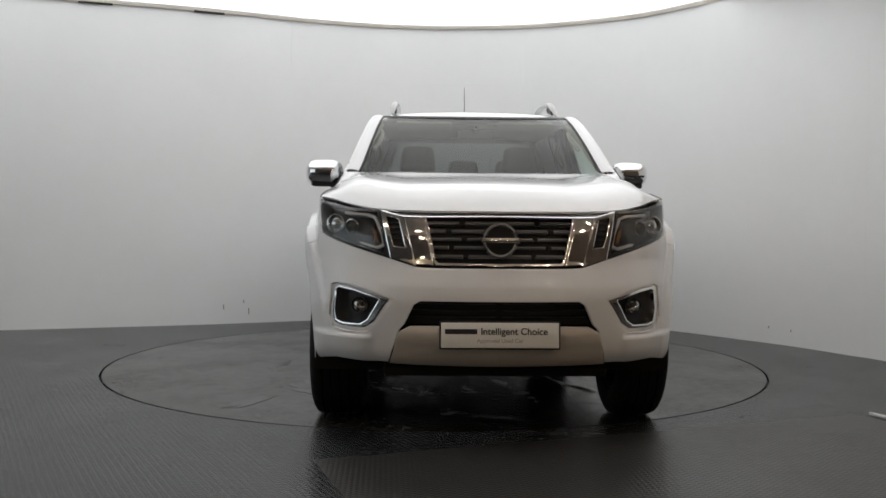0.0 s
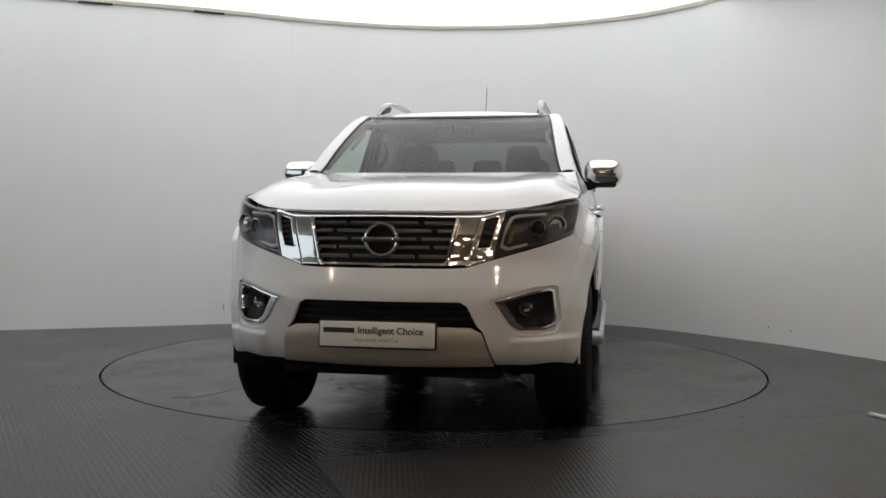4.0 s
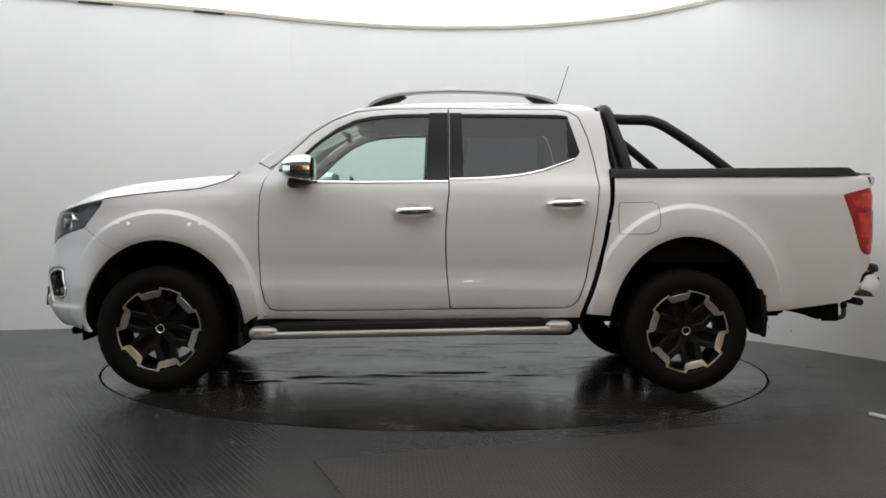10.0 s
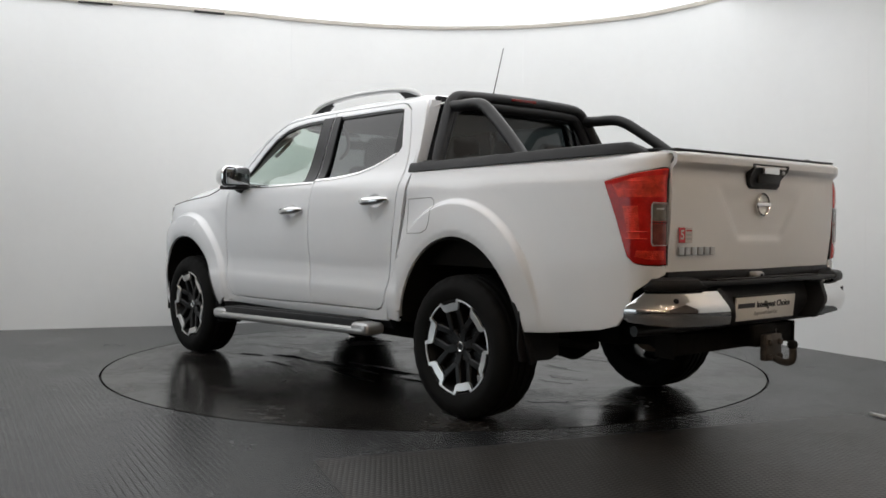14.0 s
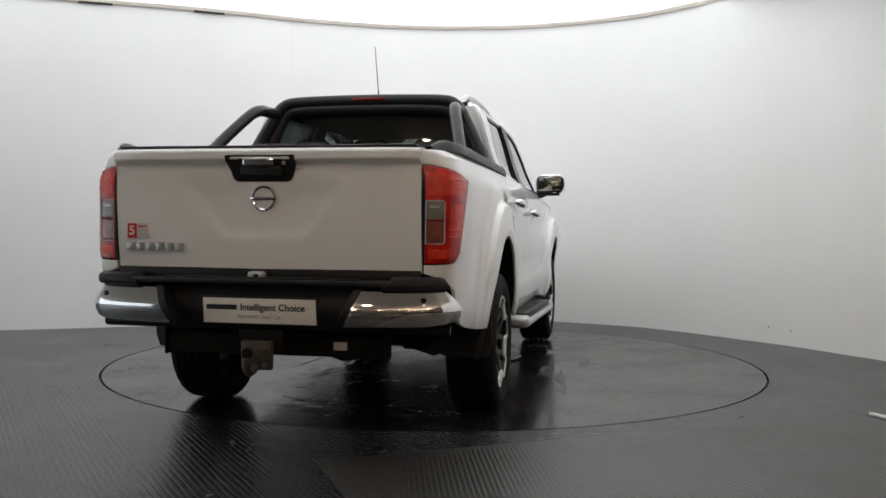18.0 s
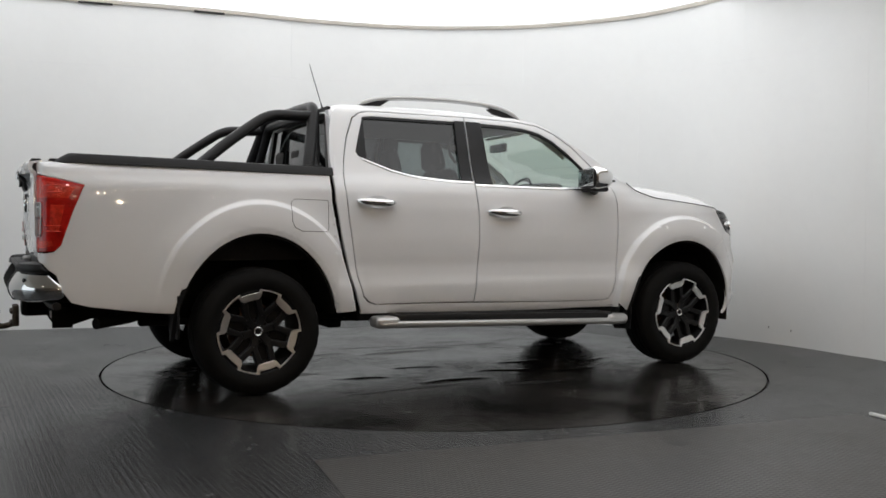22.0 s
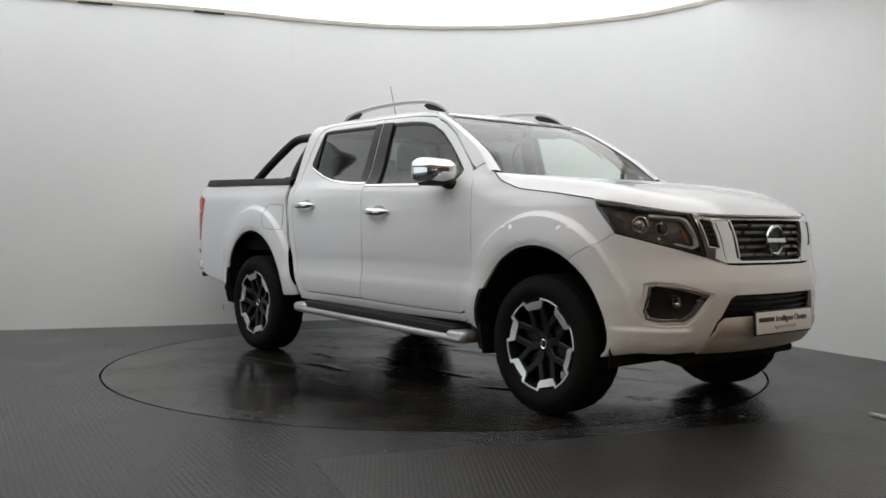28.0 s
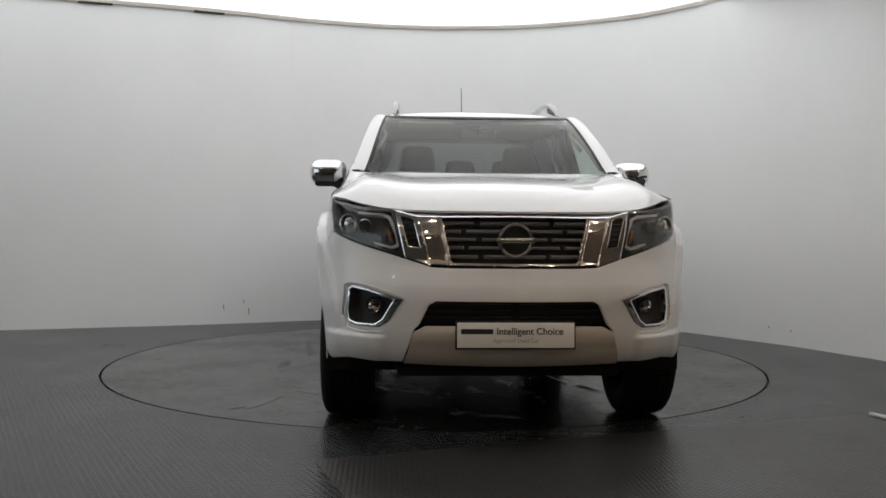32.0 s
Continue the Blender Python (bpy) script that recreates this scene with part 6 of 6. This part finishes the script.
bumper = part("rear_bumper", sheet([(ry(0.50), 0.745), (ry(0.44), 0.66), (ry(0.36), 0.548), (RS[-1], 0.548), (RS[-1], 0.765), (ry(0.50), 0.765)], rskin, mirror=True, seam_y=0, off=-0.085, roll=0.003), BLACK, truck, "black step bumper with chrome corners")
for side in (1, -1):
    part("chrome_corner", sheet([(0.062, 0.606), (0.078, 0.665), (ry(0.842), 0.727), (ry(0.79), 0.736), (ry(0.468), 0.730), (ry(0.42), 0.64), (ry(0.385), 0.572), (ry(0.60), 0.574), (ry(0.74), 0.577), (ry(0.81), 0.583), (0.090, 0.590)], rskin, side=side, roll=0.006, thick=0.03, grid=0.025), CHROME, bumper, "chrome bumper corner")
    s0, s1 = 0.155, ry(0.56)

    def pad(u, v, side=side):
        s = s0 + (s1 - s0) * u
        k = float(step01(0.0, 0.12, u)) * float(step01(1.0, 0.86, u))
        o, z = ((-0.030, 0.730), (-0.006, 0.734), (0.001, 0.744), (0.001, 0.744 + 0.020 * k), (-0.006, 0.746 + 0.032 * k), (-0.02, 0.748 + 0.036 * k), (-0.09, 0.750 + 0.038 * k), (-0.10, 0.730))[v]
        z0 = np.array([0.69])
        p = rskin(np.array([s]), z0, np.array([o]))[0]
        return p[0], side * p[1], z
    part("corner_pad", net(pad, np.linspace(0, 1, 30), range(8)), BLACK, bumper, "rounded black step pad")
    c = rskin(np.array([ry(0.735)]), np.array([0.69]))[0]
    part("parking_sensor", lathe([(0.0, 0.013), (0.006, 0.012), (0.008, 0.008), (0.008, 0.0)], 18, "x"), SATIN, bumper).matrix_local = Matrix.Translation((c[0] + 0.002, side * c[1], 0.69)) @ Matrix.Rotation(math.pi - side * 0.5, 4, "Z")
    part("step_side", sheet([(ry(0.475), 0.735), (ry(0.44), 0.735), (ry(0.355), 0.562), (ry(0.39), 0.562)], rskin, side=side, roll=0.004, thick=0.10, off=0.004), BLACK, bumper)
part("step_deck", box((-2.775, 0, 0.757), (0.15, 1.22, 0.022), 0.008, 3), BLACK, bumper)
part("deck_rib", box((-2.80, 0, 0.771), (0.06, 0.9, 0.008), 0.003), BLACK, bumper)
plate((-2.806, 0.004, 0.627), -1, 6)
tow = part("tow_bar", box((-2.61, 0, 0.462), (0.09, 1.03, 0.095), 0.01), UNDER, truck, "black tow bar with a worn swan-neck ball")
part("cross_tube", tube([(-2.66, 0.815, 0.553), (-2.68, 0.6, 0.553), (-2.68, -0.6, 0.553), (-2.66, -0.815, 0.553)], 0.023, 12), SATIN, tow)
part("face_plate", box((-2.79, 0.0, 0.495), (0.03, 0.20, 0.10), 0.008), UNDER, tow)
part("tow_arm", box((-2.715, 0.0, 0.475), (0.15, 0.09, 0.08), 0.008), UNDER, tow)
for side in (1, -1):
    part("gusset", slab([(-2.65, 0.51), (-2.65, 0.418), (-2.56, 0.408), (-2.28, 0.50), (-2.28, 0.54)], lambda u, v, w: (u, side * (0.44 + w), v), 0.012), UNDER, tow)
    part("beam_end", box((-2.61, side * 0.52, 0.462), (0.11, 0.012, 0.115), 0.004), UNDER, tow)
part("neck_plate", box((-2.835, 0.0, 0.440), (0.035, 0.14, 0.125), 0.008), RUST, tow, "rusty drop plate")
for y in (-0.045, 0.045):
    for z in (0.395, 0.465):
        part("bolt", lathe([(0, 0.016), (0.012, 0.016), (0.016, 0.010), (0.017, 0.0)], 6, "x"), RUST, tow).matrix_local = Matrix.Translation((-2.852, y, z)) @ Matrix.Rotation(math.pi, 4, "Z")
nk = smooth_path([(-2.85, 0, 0.39), (-2.90, 0, 0.375), (-2.94, 0, 0.385), (-2.948, 0, 0.42), (-2.945, 0, 0.445)], 0.01)
part("swan_neck", tube(nk, 0.017, 12), RUST, tow)
part("ball", lathe([(-0.025, 0.0), (-0.022, 0.013), (-0.015, 0.020), (0, 0.025), (0.015, 0.020), (0.021, 0.012), (0.023, 0.0)], 24, "z"), UNDER, tow).matrix_local = Matrix.Translation((-2.944, 0, 0.462))
part("tow_socket", box((-2.658, -0.318, 0.466), (0.008, 0.062, 0.036), 0.002), PALE, tow, "pale label plate")

# ---- cabin ----
part("cabin_floor", box((-0.05, 0, 0.56), (2.15, 1.56, 0.06), 0.01), CABIN, truck)
part("firewall", box((1.02, 0, 0.92), (0.06, 1.52, 0.70), 0.02), CABIN, truck)
part("cabin_back", box((-1.055, 0, 0.93), (0.04, 1.54, 0.70), 0.02), CABIN, truck)
for side in (1, -1):
    part("door_card", box((-0.03, side * 0.795, 0.90), (2.05, 0.045, 0.66), 0.015), CABIN, truck)
    part("arm_rest", box((0.25, side * 0.75, 1.02), (0.55, 0.07, 0.05), 0.015), CABIN, truck)
    part("pillar_trim", box((-0.10, side * 0.705, 1.45), (0.12, 0.035, 0.50), 0.012, m=Matrix.Rotation(side * radians(15), 4, "X")), CABIN, truck)
    p = smooth_path([(0.90, side * 0.735, 1.36), (0.62, side * 0.665, 1.555), (0.42, side * 0.62, 1.655)], 0.08)
    part("pillar_lining", tube(p, 0.028, 8), LINER, truck)
    p = smooth_path([(0.68, side * 0.645, 1.48), (0.65, side * 0.615, 1.52), (0.56, side * 0.595, 1.585), (0.51, side * 0.61, 1.61)], 0.03)
    part("grab_handle", tube(p, 0.012, 8), LINER, truck)
    p = smooth_path([(-0.20, side * 0.665, 1.64), (-0.22, side * 0.640, 1.56), (-0.22, side * 0.640, 1.48), (-0.20, side * 0.69, 1.42)], 0.03)
    part("grab_handle", tube(p, 0.012, 8), LINER, truck)
part("headliner", net(lambda u, v: (0.38 - 1.42 * u, 0.60 * v, 1.690 + 0.03 * (1 - v * v) * float(step01(0.0, 0.3, u)) - 0.02 * float(step01(0.12, 0.0, u))), np.linspace(0, 1, 8), np.linspace(-1, 1, 9), thick=0.01), LINER, truck)
dash = part("dashboard", net(lambda u, v: (1.02 - 0.42 * u, 0.75 * v, 1.235 + 0.05 * math.sin(math.pi * min(1, u * 1.25)) - 0.28 * float(step01(0.72, 1.0, u))), np.linspace(0, 1, 16), np.linspace(-1, 1, 21), thick=0.02), CABIN, truck, "dark dashboard")
part("dash_lower", box((0.72, 0, 0.93), (0.22, 1.48, 0.36), 0.04), CABIN, dash)
part("instrument_hood", box((0.66, -0.37, 1.275), (0.20, 0.34, 0.07), 0.03, 3), CABIN, dash)
part("centre_screen", box((0.625, 0, 1.16), (0.03, 0.24, 0.14), 0.01), GLOSSB, dash)
sw = part("steering_wheel", lathe([(-0.014, 0.175), (0.0, 0.161), (0.014, 0.175), (0.0, 0.190), (-0.014, 0.175)], 36, "x"), CABIN, truck, "dark steering wheel on the right-hand side")
sw.matrix_local = Matrix.Translation((0.46, -0.37, 1.18)) @ Matrix.Rotation(radians(24), 4, "Y")
part("wheel_boss", lathe([(0.0, 0.06), (0.04, 0.065), (0.05, 0.05), (0.05, 0.0)], 20, "x"), CABIN, sw)
for a in (0, 180, 270):
    part("wheel_spoke", box((0.012, 0.11 * math.cos(radians(a)), 0.11 * math.sin(radians(a))), (0.02, 0.12 if a != 270 else 0.03, 0.03 if a != 270 else 0.12), 0.006), CABIN, sw)
part("column", tube([(0.47, -0.37, 1.175), (0.75, -0.37, 1.05)], 0.035, 10), CABIN, sw).matrix_local = (Matrix.Translation((0.46, -0.37, 1.18)) @ Matrix.Rotation(radians(24), 4, "Y")).inverted()
im = part("rear_view_mirror", box((0.52, 0, 1.590), (0.025, 0.235, 0.065), 0.012, 3), SATIN, truck)
part("mirror_stem", tube([(0.53, 0, 1.60), (0.56, 0, 1.635)], 0.012, 8), SATIN, im)
for y in (-0.33, 0.33):
    part("sun_visor", box((0.40, y, 1.652), (0.15, 0.36, 0.016), 0.006, m=Matrix.Rotation(radians(-14), 4, "Y")), LINER, truck)


def seat(x, y, w):
    g = part("front_seat" if x > -0.2 else "rear_seat", box((x + 0.02, y, 0.78), (0.50, w, 0.18), 0.06, 4), SEAT, truck, "black cloth seat with headrest")
    part("backrest", box((0, 0, 0.30), (0.13, w * 0.96, 0.62), 0.055, 4, taper=(0.8, 0.86)), SEAT, g).matrix_local = Matrix.Translation((x - 0.22, y, 0.80)) @ Matrix.Rotation(radians(-17), 4, "Y")
    ys = (y,) if w < 0.8 else (y - 0.38, y + 0.38, y)
    for yy in ys:
        part("headrest", box((0, 0, 0), (0.10, 0.27, 0.20), 0.045, 4, taper=(0.8, 0.82)), SEAT, g).matrix_local = Matrix.Translation((x - 0.44, yy, 1.475 if w < 0.8 else 1.43)) @ Matrix.Rotation(radians(-10), 4, "Y")
        for d in (-0.05, 0.05):
            part("headrest_post", tube([(x - 0.42, yy + d, 1.34), (x - 0.435, yy + d, 1.42)], 0.007, 6), SATIN, g)


seat(0.22, 0.37, 0.52)
seat(0.22, -0.37, 0.52)
seat(-0.60, 0.0, 1.34)
part("centre_console", box((0.20, 0, 0.80), (0.70, 0.20, 0.34), 0.04), CABIN, truck)

# ---- chassis, engine bay and axles, all in shadow ----
ch = part("chassis", box((0.0, 0.42, 0.50), (4.6, 0.09, 0.14), 0.01), UNDER, truck, "dark ladder chassis")
part("frame_rail", box((0.0, -0.42, 0.50), (4.6, 0.09, 0.14), 0.01), UNDER, ch)
part("under_tray", box((0.2, 0, 0.53), (2.6, 1.35, 0.05), 0.01), UNDER, ch)
part("engine_mass", box((1.55, 0, 0.66), (0.9, 0.72, 0.55), 0.05), UNDER, ch)
part("radiator_pack", box((2.06, 0, 0.76), (0.10, 1.16, 0.62), 0.02), UNDER, ch)
part("nose_beam", box((2.14, 0, 0.60), (0.12, 1.15, 0.36), 0.03), UNDER, ch)
part("splash_guard", box((1.95, 0, 0.36), (0.55, 1.05, 0.05), 0.02, m=Matrix.Rotation(radians(8), 4, "Y")), UNDER, ch)
for side in (1, -1):
    part("inner_wing", box((1.93, side * 0.52, 0.75), (0.16, 0.34, 0.56), 0.03), UNDER, ch)
    part("lower_arm", box((1.575, side * 0.56, 0.33), (0.30, 0.36, 0.06), 0.02), UNDER, ch)
    part("leaf_spring", box((-1.575, side * 0.52, 0.42), (1.25, 0.07, 0.045), 0.015), UNDER, ch)
    part("damper", tube([(-1.45, side * 0.46, 0.34), (-1.25, side * 0.43, 0.66)], 0.03, 10), UNDER, ch)
    part("bed_inner", box((-1.90, side * 0.80, 1.02), (1.50, 0.03, 0.46), 0.005), UNDER, ch)
part("rear_axle", tube([(-1.575, -0.70, 0.375), (-1.575, 0.70, 0.375)], 0.045, 12), UNDER, ch)
part("differential", lathe([(-0.14, 0.03), (-0.11, 0.11), (0.0, 0.145), (0.11, 0.11), (0.14, 0.03)], 20, "y"), UNDER, ch).matrix_local = Matrix.Translation((-1.575, 0.0, 0.375))
part("prop_shaft", tube([(-1.45, 0, 0.39), (0.6, 0, 0.50)], 0.035, 10), UNDER, ch)
part("exhaust", tube(smooth_path([(0.3, -0.30, 0.44), (-0.9, -0.32, 0.42), (-1.3, -0.34, 0.56), (-1.9, -0.36, 0.56), (-2.2, -0.5, 0.46), (-2.45, -0.70, 0.44)], 0.08), 0.032, 10), UNDER, ch)
part("silencer", box((-0.55, -0.32, 0.43), (0.6, 0.26, 0.14), 0.06, 4), UNDER, ch)
part("bed_floor", box((-1.90, 0, 0.82), (1.56, 1.56, 0.05), 0.01), UNDER, ch)
part("bed_front", box((-1.150, 0, 1.05), (0.02, 1.60, 0.54), 0.005), UNDER, truck)
part("rear_cross_member", box((-2.58, 0, 0.66), (0.12, 1.40, 0.20), 0.02), UNDER, ch)
part("sump_guard", box((1.35, 0, 0.31), (0.75, 0.70, 0.04), 0.015, m=Matrix.Rotation(radians(-3), 4, "Y")), UNDER, ch)
part("gearbox", box((0.55, 0.02, 0.42), (0.95, 0.34, 0.24), 0.06, 3), UNDER, ch)
part("transfer_case", box((-0.08, 0.06, 0.40), (0.36, 0.42, 0.26), 0.06, 3), UNDER, ch)
part("fuel_tank", box((-0.55, 0.32, 0.41), (0.85, 0.40, 0.22), 0.05, 3), UNDER, ch)
for x in (0.95, 0.12, -0.95):
    part("cross_member", box((x, 0, 0.36), (0.10, 0.86, 0.07), 0.015), UNDER, ch)
part("spare_wheel", lathe([(0.40, 0.10), (0.40, 0.33), (0.44, 0.36), (0.54, 0.36), (0.58, 0.33), (0.58, 0.10)], 40, "z"), RUBBER, ch).matrix_local = Matrix.Translation((-2.15, 0.0, 0.02))


def motions():
    walk(truck, [(t, Matrix.Rotation(radians(a), 4, "Z") @ Matrix.Translation((0.0986, 0.2233, 0))) for t, a in TURN])
    walk(turntable, [(t, Matrix.Translation((RC[0], RC[1], 0)) @ Matrix.Rotation(radians(a), 4, "Z")) for t, a in TURN])


motions()
